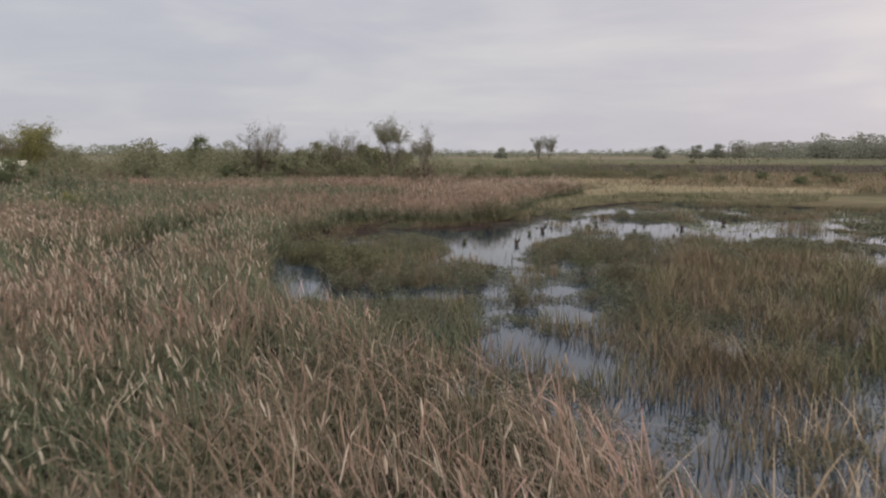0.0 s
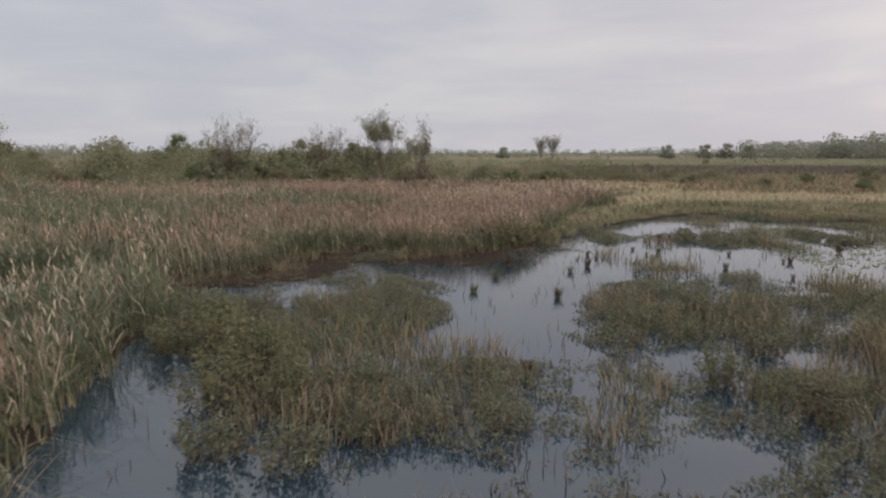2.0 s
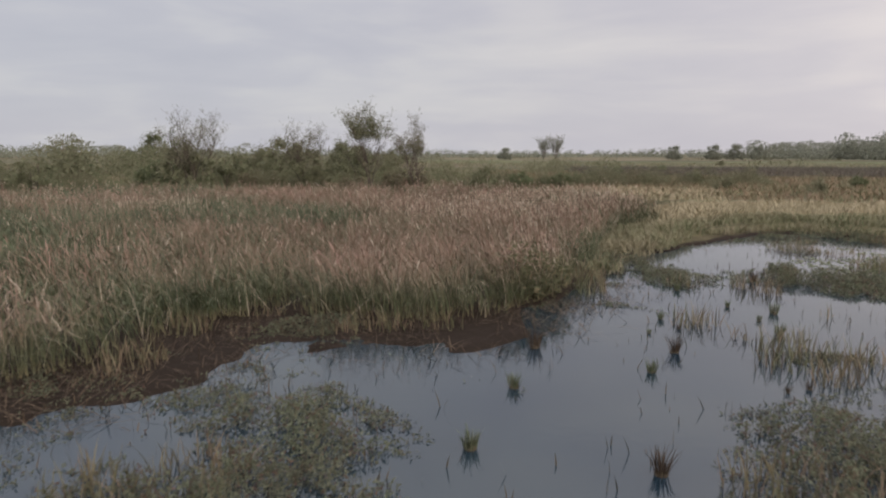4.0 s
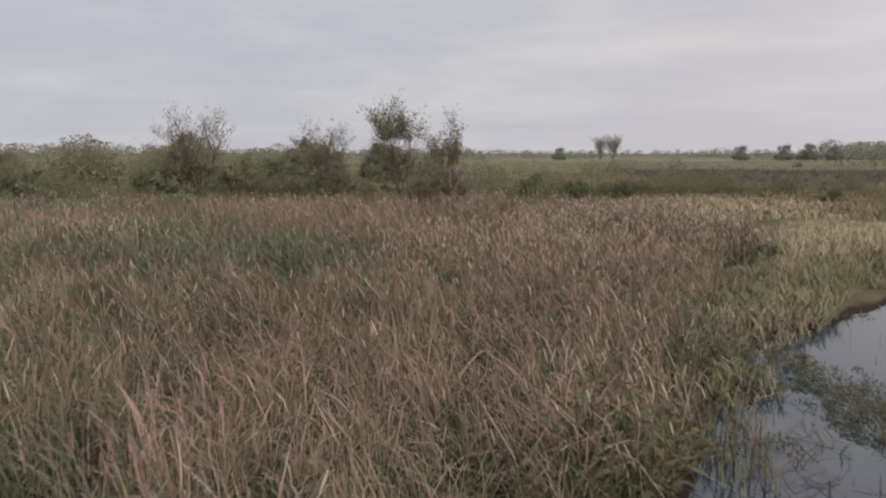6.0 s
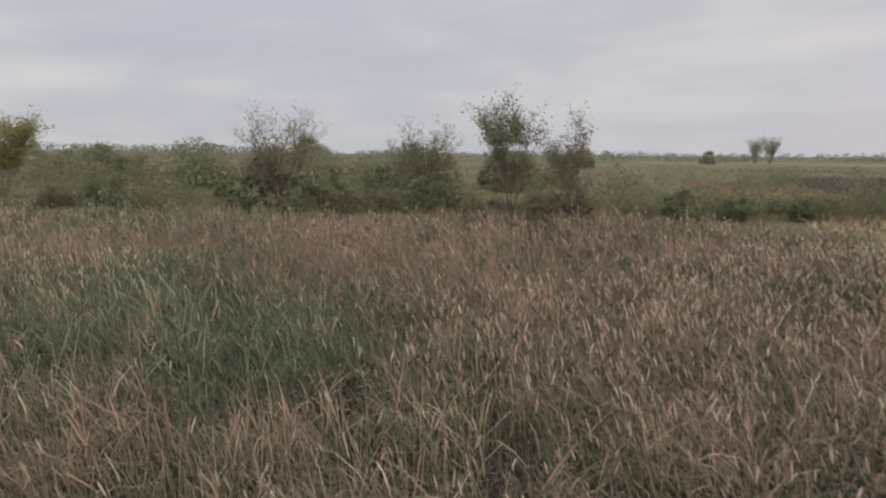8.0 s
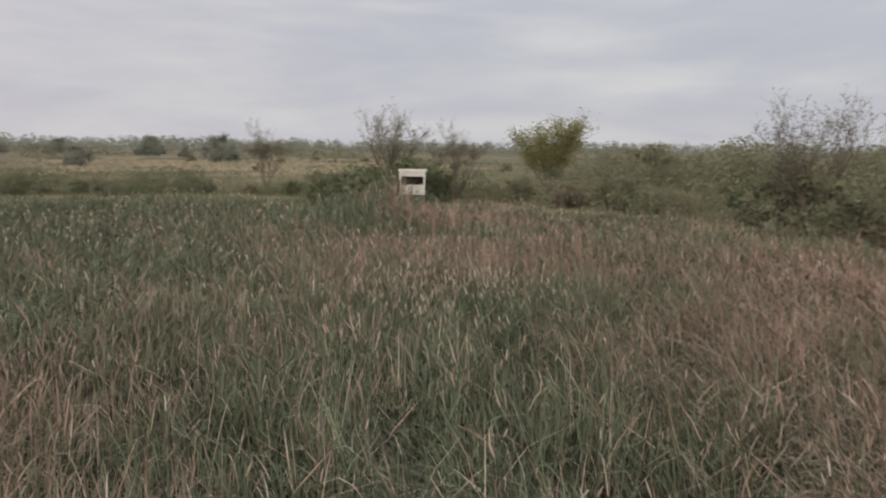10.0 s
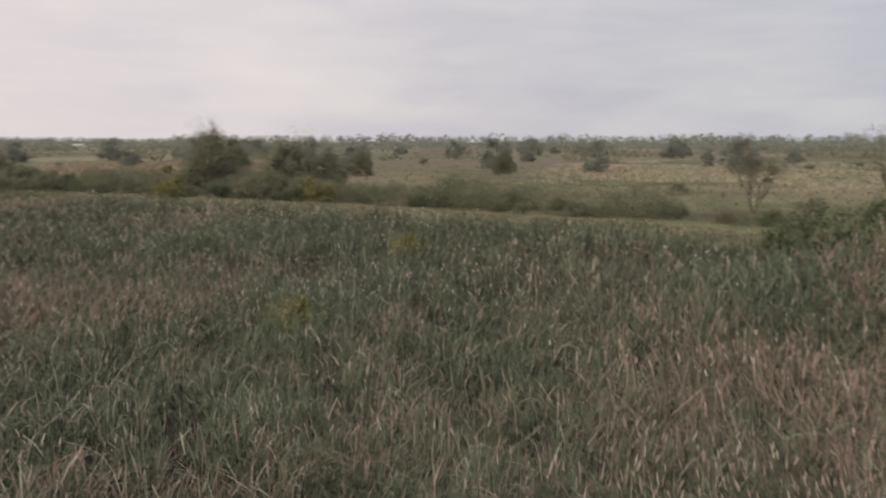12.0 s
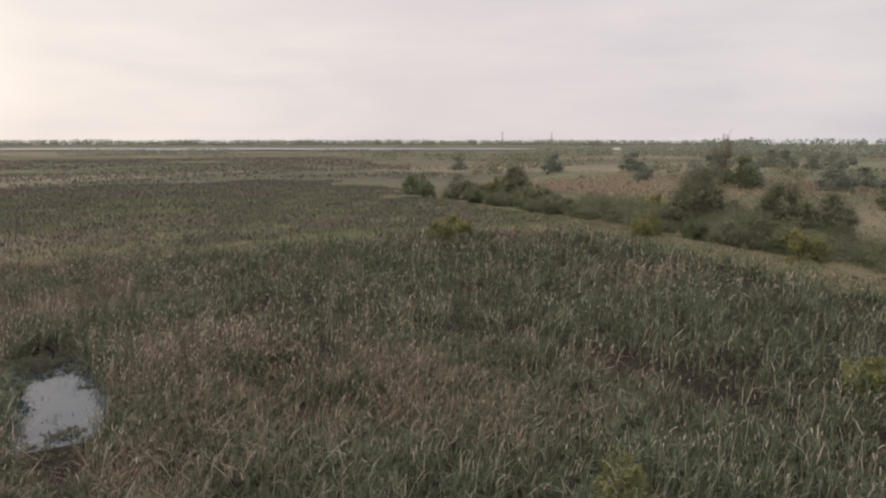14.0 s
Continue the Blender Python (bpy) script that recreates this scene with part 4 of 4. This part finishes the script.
kinds = {
    "poplar": open_tree("poplar_tree", "slender tree with a loose green crown behind the reeds", "tree", "trees by the reeds", 8, 10.4, 4, 0.66, 0.58, LEAF_OLIVE, 6600, 0.08, 0.22, 0.85, 0.09),
    "thin": open_tree("thin_tree", "half-bare tree with thin twiggy olive crown", "tree", "trees by the reeds", 9, 9.4, 4, 0.66, 0.52, LEAF_RUST, 4200, 0.07, 0.22, 0.8, 0.22),
    "bare": open_tree("bare_shrub", "tall shrub with bare forked branches and sparse leaf sprays", "shrub", "shrubs along the marsh", 12, 9.4, 5, 0.66, 0.42, LEAF_OLIVE, 2600, 0.075, 0.18, 0.55, 0.38, 1.3),
    "spreading": open_tree("spreading_tree", "wide spreading tree with yellowish-green autumn leaves", "tree", "trees by the reeds", 51, 10.4, 5, 0.85, 0.28, LEAF_GOLD, 11000, 0.12, 0.5, 0.9, 0.6, 1.2, 0.6),
    # vase and hazy take the leaf colour with the haze painted in
    "vase": open_tree("vase_shaped_tree", "vase-shaped tree on the horizon, haze painted into its leaf colour", "tree", "trees far off", 15, 16.0, 6, 0.62, 0.36, LEAF_HAZED, 3600, 0.2, 0.5, 0.85, 0.34),
    "hazy": tree("distant_tree", "rounded green tree far across the marsh, haze painted into its leaves", "tree", "trees far off", 71, 9.0, 1.0, 2, 2, LEAF_HAZED, 5200, 0.16, 0.66, 0.5, 30),
    "silver": tree("silver_bush", "pale grey-green leafy bush beside a pool", "bush", "shrubs along the marsh", 73, 2.4, 1.2, 4, 0, LEAF_SILVER, 3000, 0.055, 0.7, 0.5, 22),
    "dome": tree("dome_tree", "tall dense rounded green willow tree", "tree", "trees beyond the track", 61, 10.6, 1.0, 3, 2, LEAF_DARK, 8000, 0.14, 0.62, 0.5, 46),
    "bush": tree("round_bush", "dense rounded dark green willow bush", "bush", "shrubs along the marsh", 21, 6.0, 1.2, 4, 0, LEAF_DARK, 4200, 0.11, 0.62, 0.5, 26),
    "olive": tree("olive_bush", "broad olive-green bush with uneven crown", "bush", "shrubs along the marsh", 23, 5.0, 1.2, 4, 0, LEAF_OLIVE, 3600, 0.10, 0.72, 0.5, 24),
    "rust": tree("rusty_bush", "low bush with brownish autumn leaves", "bush", "shrubs along the marsh", 31, 5.0, 1.2, 4, 0, LEAF_RUST, 3400, 0.098, 0.72, 0.5, 22),
    "gold": tree("yellow_bush", "small bush with yellow-green leaves", "bush", "shrubs along the marsh", 37, 2.8, 1.2, 4, 0, LEAF_GOLD, 2400, 0.07, 0.65, 0.5, 20),
    "broad": tree("broad_tree", "broad green tree standing among shrubs", "tree", "trees beyond the track", 43, 11.0, 1.0, 2, 3, LEAF_OLIVE, 13000, 0.115, 0.48, 0.5, 46, 0.08),
}
used = set()


def plant(kind, x, y, height=None, turn=None):
    ob = kinds[kind]
    base = {"poplar": 10.4, "thin": 9.4, "bare": 9.4, "spreading": 10.4, "dome": 10.6, "hazy": 9.0, "vase": 16.0, "silver": 2.4, "bush": 6.0, "olive": 5.0, "rust": 5.0, "gold": 2.8, "broad": 11.0}[kind]
    s = (height or base) / base
    m = stand(ob, x, y, rng.uniform(0, 360) if turn is None else turn, s, rng.uniform(0.9, 1.05) if height is None else 1.0)
    if kind in used:
        return copy_thing(ob, m)
    used.add(kind)
    ob.matrix_basis = m
    return ob


for kind, x, y, h in (
        # along the north edge of the reeds
        ("poplar", -7.8, 106.6, 10.6), ("thin", -2.3, 104.0, 9.3), ("bare", -26.6, 102.6, 9.6), ("bare", -15.9, 109.0, 8.5), ("spreading", -68.4, 113.2, 10.5), ("dome", -63.5, 177, 11.0),
        ("olive", -23.4, 103.4, 5.4), ("olive", -28.0, 103.2, 5.8), ("bush", -31.5, 105.0, 5.0), ("olive", -15.6, 108.4, 5.0), ("rust", -3.0, 105.5, 4.0), ("rust", -21.0, 102.4, 4.0), ("rust", -5.0, 104.5, 4.6), ("rust", -9.5, 103.6, 4.0), ("bush", 10.0, 109.4, 3.6), ("bush", 15.0, 111.0, 3.4), ("olive", 5.5, 108.0, 3.4),
        # round the blind
        ("bare", -63.0, 89.2, 10.0), ("bush", -60.4, 89.6, 7.4), ("bush", -64.0, 88.4, 6.4), ("bush", -62.0, 93, 7.0), ("olive", -66, 93, 5.0), ("thin", -63.5, 97.5, 8.4), ("thin", -85.5, 82, 8.6), ("bush", -50.4, 80.2, 7.4),
        ("rust", -49.0, 101, 4.0), ("olive", -44.5, 103, 4.2),
        # beyond the track
        ("broad", -98.5, 5.6, 12.4), ("broad", -96.5, 20.6, 9.6), ("broad", -97.5, 26.0, 8.0), ("gold", -83.6, 9.8, 4.2), ("olive", -89, 4, 4.0), ("bush", -88, 14, 4.4), ("olive", -86, 20, 4.0), ("bush", -87, 27, 4.4), ("gold", -83, 31, 3.0),
        ("broad", -106, -46, 9.4), ("bush", -93, -44, 5.4), ("bush", -90, -58, 6.0), ("olive", -97, -54, 6.0), ("bush", -96, -72, 8.5), ("olive", -99, -32, 5.0), ("bush", -95, -18, 5.0), ("thin", -190, -54, 15), ("dome", -176, -40, 10.5), ("broad", -150, 10, 7.0), ("broad", -165, 40, 7.0),
        # the low bushes east and the small ones within the reeds
        ("bush", 48, 92, 2.4), ("olive", 55, 96, 2.2), ("bush", 63, 88, 2.8), ("olive", 40, 99, 1.9), ("bush", 70, 104, 3.0), ("olive", 34, 108, 2.0), ("bush", 52, 112, 2.6), ("gold", 78, 118, 2.6), ("olive", 66, 120, 2.8), ("bush", 86, 96, 3.2),
        ("gold", -61.5, -4.0, 2.9), ("gold", -63.4, -4.6, 2.6), ("gold", -59.4, -3.0, 2.5), ("olive", -17.8, 37.6, 1.7), ("olive", -26.5, 56.5, 1.3), ("gold", -31.7, 53.9, 1.2), ("vase", 69, 500, 17), ("vase", 78, 504, 16.5), ("hazy", 138, 440, 11.0), ("hazy", 162, 441, 9.6), ("hazy", 176, 444, 10.4), ("hazy", 190, 440, 9.0), ("hazy", 36, 430, 7.6), ("silver", -11.6, 31.6, 2.5), ("olive", -17.2, 12.6, 2.2), ("gold", -49.7, 53.9, 1.7), ("gold", -30.2, 55.4, 1.5)):
    plant(kind, x, y, h)

# the belt of shrubs outside the track and along the north of the reeds
BELT = [(-96, -60), (-93, -30), (-91, 0), (-87, 25), (-82, 48), (-76, 74), (-66, 90), (-52, 101), (-38, 106.5), (-22, 105), (-8, 109.5), (6, 110), (16, 112), (30, 118), (46, 122)]
BELT_SPOTS = ([], [], [])
for leg, ((x0, y0), (x1, y1)) in enumerate(zip(BELT, BELT[1:])):
    length = math.hypot(x1 - x0, y1 - y0)
    deep = (14.0, 16.0, 16.0, 13.0, 8.0, 7.0, 8.0, 8.0, 8.0, 8.0, 8.0, 8.0, 7.0, 6.0)[leg]
    tall = (5.4, 5.4, 5.6, 5.4, 4.6, 4.6, 5.0, 4.2, 4.4, 4.6, 4.8, 4.8, 4.4, 3.2)[leg]
    nx, ny = -(y1 - y0) / length, (x1 - x0) / length
    for i in range(int(length * deep / (20 if leg < 4 else 30))):
        k = rng.random()
        side = -1.0 + deep * rng.random()
        x, y = x0 + (x1 - x0) * k + nx * side, y0 + (y1 - y0) * k + ny * side
        kind = ("olive", "bush", "rust", "gold")[rng.choice(4, p=(0.44, 0.42, 0.08, 0.06) if leg < 5 else (0.36, 0.22, 0.40, 0.02))]
        plant(kind, x, y, tall * rng.uniform(0.4, 0.85) * (0.75 + 0.3 * max(side, 0) / deep))
    for i in range(int(length * deep / ((0.10 if leg < 4 or leg > 9 else 0.14) * tall * tall))):
        k, side = rng.random(), -0.5 + deep * rng.random()
        x, y = x0 + (x1 - x0) * k + nx * side, y0 + (y1 - y0) * k + ny * side
        wave = float(vnoise(np.array([x]), np.array([y]), 7.0, 83, 3)[0])
        BELT_SPOTS[2 if leg > 5 and side < 5 and rng.random() < 0.55 else int(rng.random() < (0.5 if leg < 6 else 0.45))].append((x, y, tall * (0.22 + 1.0 * wave) * rng.uniform(0.65, 1.0) * (0.76 + 0.28 * max(side, 0) / deep)))

# scattered trees on the fields to the south-west
for i in range(40):
    x, y = float(rng.uniform(-420, -150)), float(rng.uniform(-170, 130))
    plant("hazy", x, y, rng.uniform(4.5, 9.5))

# taller scrub standing loosely on the meadow behind
REAR = []
for i in range(260):
    x, y = float(rng.uniform(-105, 40)), float(rng.uniform(126, 195))
    clump = float(vnoise(np.array([x]), np.array([y]), 16.0, 87, 2)[0])
    if clump > 0.5:
        REAR.append((x, y, (3.6 + 11.0 * (clump - 0.5)) * rng.uniform(0.75, 1.15) * (1.15 if x < -5 else 0.6)))
for i in range(20):
    x, y = float(rng.uniform(-100, -8)), float(rng.uniform(128, 170))
    plant(("olive", "bush", "broad")[int(rng.integers(0, 3))], x, y, rng.uniform(5.0, 8.4))

# loose shrubs on the meadows beyond
for i in range(40):
    a, r = rng.uniform(-0.75, 3.3), rng.uniform(95, 260)
    x, y = -20 - math.sin(a) * r, 45 + math.cos(a) * r
    if inside(BED, np.array([x]), np.array([y]))[0] > -6 or inside(POND, np.array([x]), np.array([y]))[0] > -8 or near(TRACK, np.array([x]), np.array([y]))[0] < 5 or (y < -8 and x > -100):
        continue
    kind = ("olive", "bush", "rust", "broad")[rng.choice(4, p=(0.45, 0.35, 0.1, 0.1))]
    plant(kind, x, y, rng.uniform(1.2, 3.0) * (1.8 if kind == "broad" else 1.0))

# ---------------------------------------------------------------- distance


def far_wood(name, spots, label, count=34, spray=0.13, leaf=None):
    """Many small ragged crowns that reach the ground, far away."""
    # the default leaf colour carries painted distance haze
    leaf = leaf or LEAF_HAZED
    vs, ts, n = [], [], 0
    for x, y, h in spots:
        a = rng.uniform(0, 6.283, count)
        hh = rng.random(count) ** 0.8
        rad = h * rng.uniform(0.45, 0.95) * np.sqrt(np.clip(1 - hh ** 2.2, 0.02, 1)) * rng.uniform(0.3, 1.0, count)
        c = np.stack([x + np.cos(a) * rad, y + np.sin(a) * rad, h * 0.95 * hh], 1)
        e = rng.normal(0, 1, (count, 3))
        e /= np.linalg.norm(e, axis=1)[:, None]
        g = np.cross(e, rng.normal(0, 1, (count, 3)))
        g /= np.linalg.norm(g, axis=1)[:, None]
        s = h * spray * rng.uniform(0.5, 1.4, (count, 1)) * (1.5 - 0.9 * hh[:, None])
        vs.append(np.stack([c - e * s, c + g * s * 1.2, c + e * s], 1).reshape(-1, 3))
        ts.append(np.arange(count * 3).reshape(-1, 3) + n)
        n += count * 3
    tagged(new(name, make_mesh(name, np.concatenate(vs), np.concatenate(ts), leaf)), label, "woodland", kind="stuff")


def arc(yaw0, yaw1, r0, r1, h0, h1, count, cx=-5, cy=40):
    out = []
    for _ in range(count):
        yaw, r = rng.uniform(yaw0, yaw1), rng.uniform(r0, r1)
        wave = float(vnoise(np.array([yaw * 1.0]), np.array([r * 0.02]), 3.0, 81, 3)[0])
        a = radians(yaw)
        out.append((cx - math.sin(a) * r, cy + math.cos(a) * r, (h0 + (h1 - h0) * wave) * rng.uniform(0.8, 1.1)))
    return out


def hedges(count, r0, r1, yaw0, yaw1, high=1.0):
    """Long rows of bushes along the edges of the fields."""
    out = []
    for _ in range(count):
        a, r = radians(rng.uniform(yaw0, yaw1)), math.sqrt(rng.uniform(r0 * r0, r1 * r1))
        turn = 0.45 + (math.pi / 2 if rng.random() < 0.4 else 0.0) + rng.normal(0, 0.12)
        cx, cy, m = -5 - math.sin(a) * r, 40 + math.cos(a) * r, int(rng.integers(10, 46))
        h = rng.uniform(1.4, 4.2) * high
        for i in range(m):
            q = (i - m / 2) * h * 0.55
            out.append((cx + math.cos(turn) * q + rng.normal(0, 0.8), cy + math.sin(turn) * q + rng.normal(0, 0.8), h * rng.uniform(0.45, 1.15)))
    return out


far_wood("dark_thicket", BELT_SPOTS[0], "continuous hedge of grey-green willow scrub by the reeds", 480, 0.030, LEAF_DARK)
far_wood("olive_thicket", BELT_SPOTS[1], "olive scrub filling the hedge between the bushes", 480, 0.030, LEAF_OLIVE)
far_wood("brown_thicket", BELT_SPOTS[2], "low grey-brown scrub at the foot of the hedge", 480, 0.030, LEAF_RUST)
far_wood("meadow_scrub", REAR, "taller grey-green scrub on the meadow behind the hedge", 420, 0.036, LEAF_OLIVE)
SCRUB = [(float(q), float(r)) for q, r in zip(rng.uniform(-100, 30, 420), rng.uniform(-150, -14, 420))]
far_wood("marsh_scrub", [(q, r, rng.uniform(0.5, 1.5)) for q, r in SCRUB if float(inside(SOUTH, np.array([q]), np.array([r]))[0]) > 3], "low dark scrub scattered through the southern marsh", 130, 0.06, LEAF_RUST)
EASTSCRUB = [(float(q), float(r)) for q, r in zip(rng.uniform(20, 105, 330), rng.uniform(84, 180, 330))]
far_wood("east_scrub", [(q, r, rng.uniform(0.6, 1.9)) for q, r in EASTSCRUB if float(vnoise(np.array([q]), np.array([r]), 14.0, 97, 2)[0]) > 0.5], "low grey-green scrub across the eastern marsh", 130, 0.06, LEAF_OLIVE)
far_wood("near_wood", arc(-60, -25, 480, 580, 10, 17, 330) + arc(-60, -31, 500, 560, 15, 22, 110), "wood of mixed trees beyond the marsh, haze painted into the leaves", 220, 0.05)
far_wood("far_wood", arc(-70, 130, 620, 800, 5, 11, 1900) + arc(163, 176, 680, 760, 4, 7, 110) + arc(152, 157, 700, 760, 4, 6, 45) + arc(118, 138, 700, 840, 5, 9, 200) + arc(25, 125, 900, 1300, 13, 20, 900) + arc(122, 220, 2000, 2350, 13, 20, 2200), "distant belt of mixed trees along the horizon, haze painted into the leaves", 26, 0.12)
far_wood("far_thickets", hedges(80, 190, 700, -65, 215) + hedges(50, 220, 700, 60, 150, 1.5) + hedges(70, 230, 900, 135, 190, 0.9), "rows of distant bushes on the meadows", 24, 0.12, LEAF_OLIVE)

# a far lake behind the southern marsh
bm = bmesh.new()
bmesh.ops.create_circle(bm, cap_ends=True, segments=48, radius=1.0)
bmesh.ops.scale(bm, vec=(430, 140, 1), verts=bm.verts)
for vert in bm.verts:
    vert.co.y *= 1 + 0.25 * math.sin(vert.co.x * 0.03)
lake = new("far_water", bm_mesh("far_water", bm, LAKE))
lake.matrix_basis = pose(-313, -915, 2.0, 0, 0, -32.4)
tagged(lake, "distant strip of bright lake water", "water", kind="structure")


def blind():
    """A raised wildlife blind: painted board box with a viewing slot, lid roof and posts."""
    thing = tagged(new("wildlife_blind"), "white-painted wooden wildlife blind with a dark viewing slot", "blind")
    w, d, h, z0 = 2.3, 2.0, 2.1, 1.0
    slot0, slot1, sw = z0 + 0.85, z0 + 1.62, 2.0
    front = part("front_wall", bm_mesh("front_wall", box((w, 0.06, slot0 - z0), (0, -d / 2, (z0 + slot0) / 2), 0.008), PAINT), thing)
    part("lintel_panel", bm_mesh("lintel_panel", box((w, 0.06, z0 + h - slot1), (0, -d / 2, (slot1 + z0 + h) / 2), 0.008), PAINT), thing)
    for sx in (-1, 1):
        part("corner_panel", bm_mesh("corner_panel", box(((w - sw) / 2, 0.06, slot1 - slot0), (sx * (sw + w) / 4, -d / 2, (slot0 + slot1) / 2), 0.008), PAINT), thing)
        part("side_wall", bm_mesh("side_wall", box((0.06, d - 0.06, h), (sx * (w / 2 - 0.03), 0, z0 + h / 2), 0.008), PAINT), thing)
        for sy in (-1, 1):
            part("post", bm_mesh("post", box((0.12, 0.12, z0 + 0.3), (sx * (w / 2 - 0.12), sy * (d / 2 - 0.15), (z0 - 0.3) / 2), 0.01), GREYWOOD), thing, "grey weathered post")
    part("back_wall", bm_mesh("back_wall", box((w, 0.06, h), (0, d / 2, z0 + h / 2), 0.008), DARKWOOD), thing, "dark inner back wall")
    part("floor_deck", bm_mesh("floor_deck", box((w - 0.14, d - 0.08, 0.08), (0, 0, z0 + 0.04), 0.008), GREYWOOD), thing, "grey board floor")
    roof = part("roof", bm_mesh("roof", box((w + 0.2, d + 0.3, 0.10), (0, 0, 0), 0.015, Matrix.Rotation(radians(-3), 3, "X")), PAINT), thing, "pale overhanging roof")
    roof.location = (0, 0, z0 + h + 0.07)
    part("fascia", bm_mesh("fascia", box((w + 0.22, 0.03, 0.14), (0, -(d + 0.33) / 2, -0.03), 0.005), PAINT), roof)
    part("slot_sill", bm_mesh("slot_sill", box((sw + 0.1, 0.16, 0.04), (0, -d / 2 - 0.05, slot0 + 0.02), 0.006), PAINT), front)
    return thing


hut = blind()
hut.matrix_basis = pose(-55.2, 88.0, 0.62, 0, 0, 66)


def shed(length, deep, h, label):
    thing = tagged(new("long_shed"), label, "shed", "farm buildings far off")
    part("wall", bm_mesh("wall", box((length, deep, h), (0, 0, h / 2), 0.05), SHEDMETAL), thing)
    bm = bmesh.new()
    pts = [bm.verts.new((sx * (length / 2 + 0.5), y, z)) for sx in (-1, 1) for y, z in ((-deep / 2 - 0.6, h), (0, h + deep * 0.22), (deep / 2 + 0.6, h))]
    for q in ((0, 1, 4, 3), (1, 2, 5, 4), (0, 2, 1), (3, 4, 5), (0, 3, 5, 2)):
        bm.faces.new([pts[i] for i in q])
    part("roof", bm_mesh("roof", bm, SHEDMETAL), thing, "pale metal roof")
    for k in range(4):
        part("door", bm_mesh("door", box((length * 0.08, 0.1, h * 0.7), (length * (-0.36 + 0.24 * k), -deep / 2 - 0.05, h * 0.35), 0.02), DARKWOOD), thing, "dark door opening")
    return thing


barn = shed(70, 16, 4.0, "long white farm shed far across the fields")
barn.matrix_basis = pose(-722, -600, 1.0, 0, 0, 60) @ Matrix.Diagonal((0.4, 0.4, 0.4, 1))
for px, py, turn, k in ((-790, -560, 55, 0.45), (-640, -560, 64, 0.3), (-860, -400, 70, 0.4), (-520, -700, 50, 0.3)):
    copy_thing(barn, pose(px, py, 1.0, 0, 0, turn) @ Matrix.Diagonal((k, k, k, 1)))


def mast(h):
    thing = tagged(new("lattice_mast"), "thin grey lattice mast on the horizon", "mast", "masts far off")
    v, t = tubes([((math.cos(a) * 1.2, math.sin(a) * 1.2, 0), (math.cos(a) * 0.3, math.sin(a) * 0.3, h), 0.35, 0.2) for a in (0, 2.09, 4.19)], 4)
    part("leg", make_mesh("leg", v, t, GREYWOOD), thing)
    v, t = tubes([((1.2, 0, h * (i / 9)), (-0.6, 1.0 * (-1) ** i, h * (i + 1) / 9), 0.15, 0.15) for i in range(9)], 4)
    part("bracing", make_mesh("bracing", v, t, GREYWOOD), thing)
    return thing


pole = mast(28)
pole.matrix_basis = pose(-700, -830, 0.5)
copy_thing(pole, pose(-780, -800, 0.5))
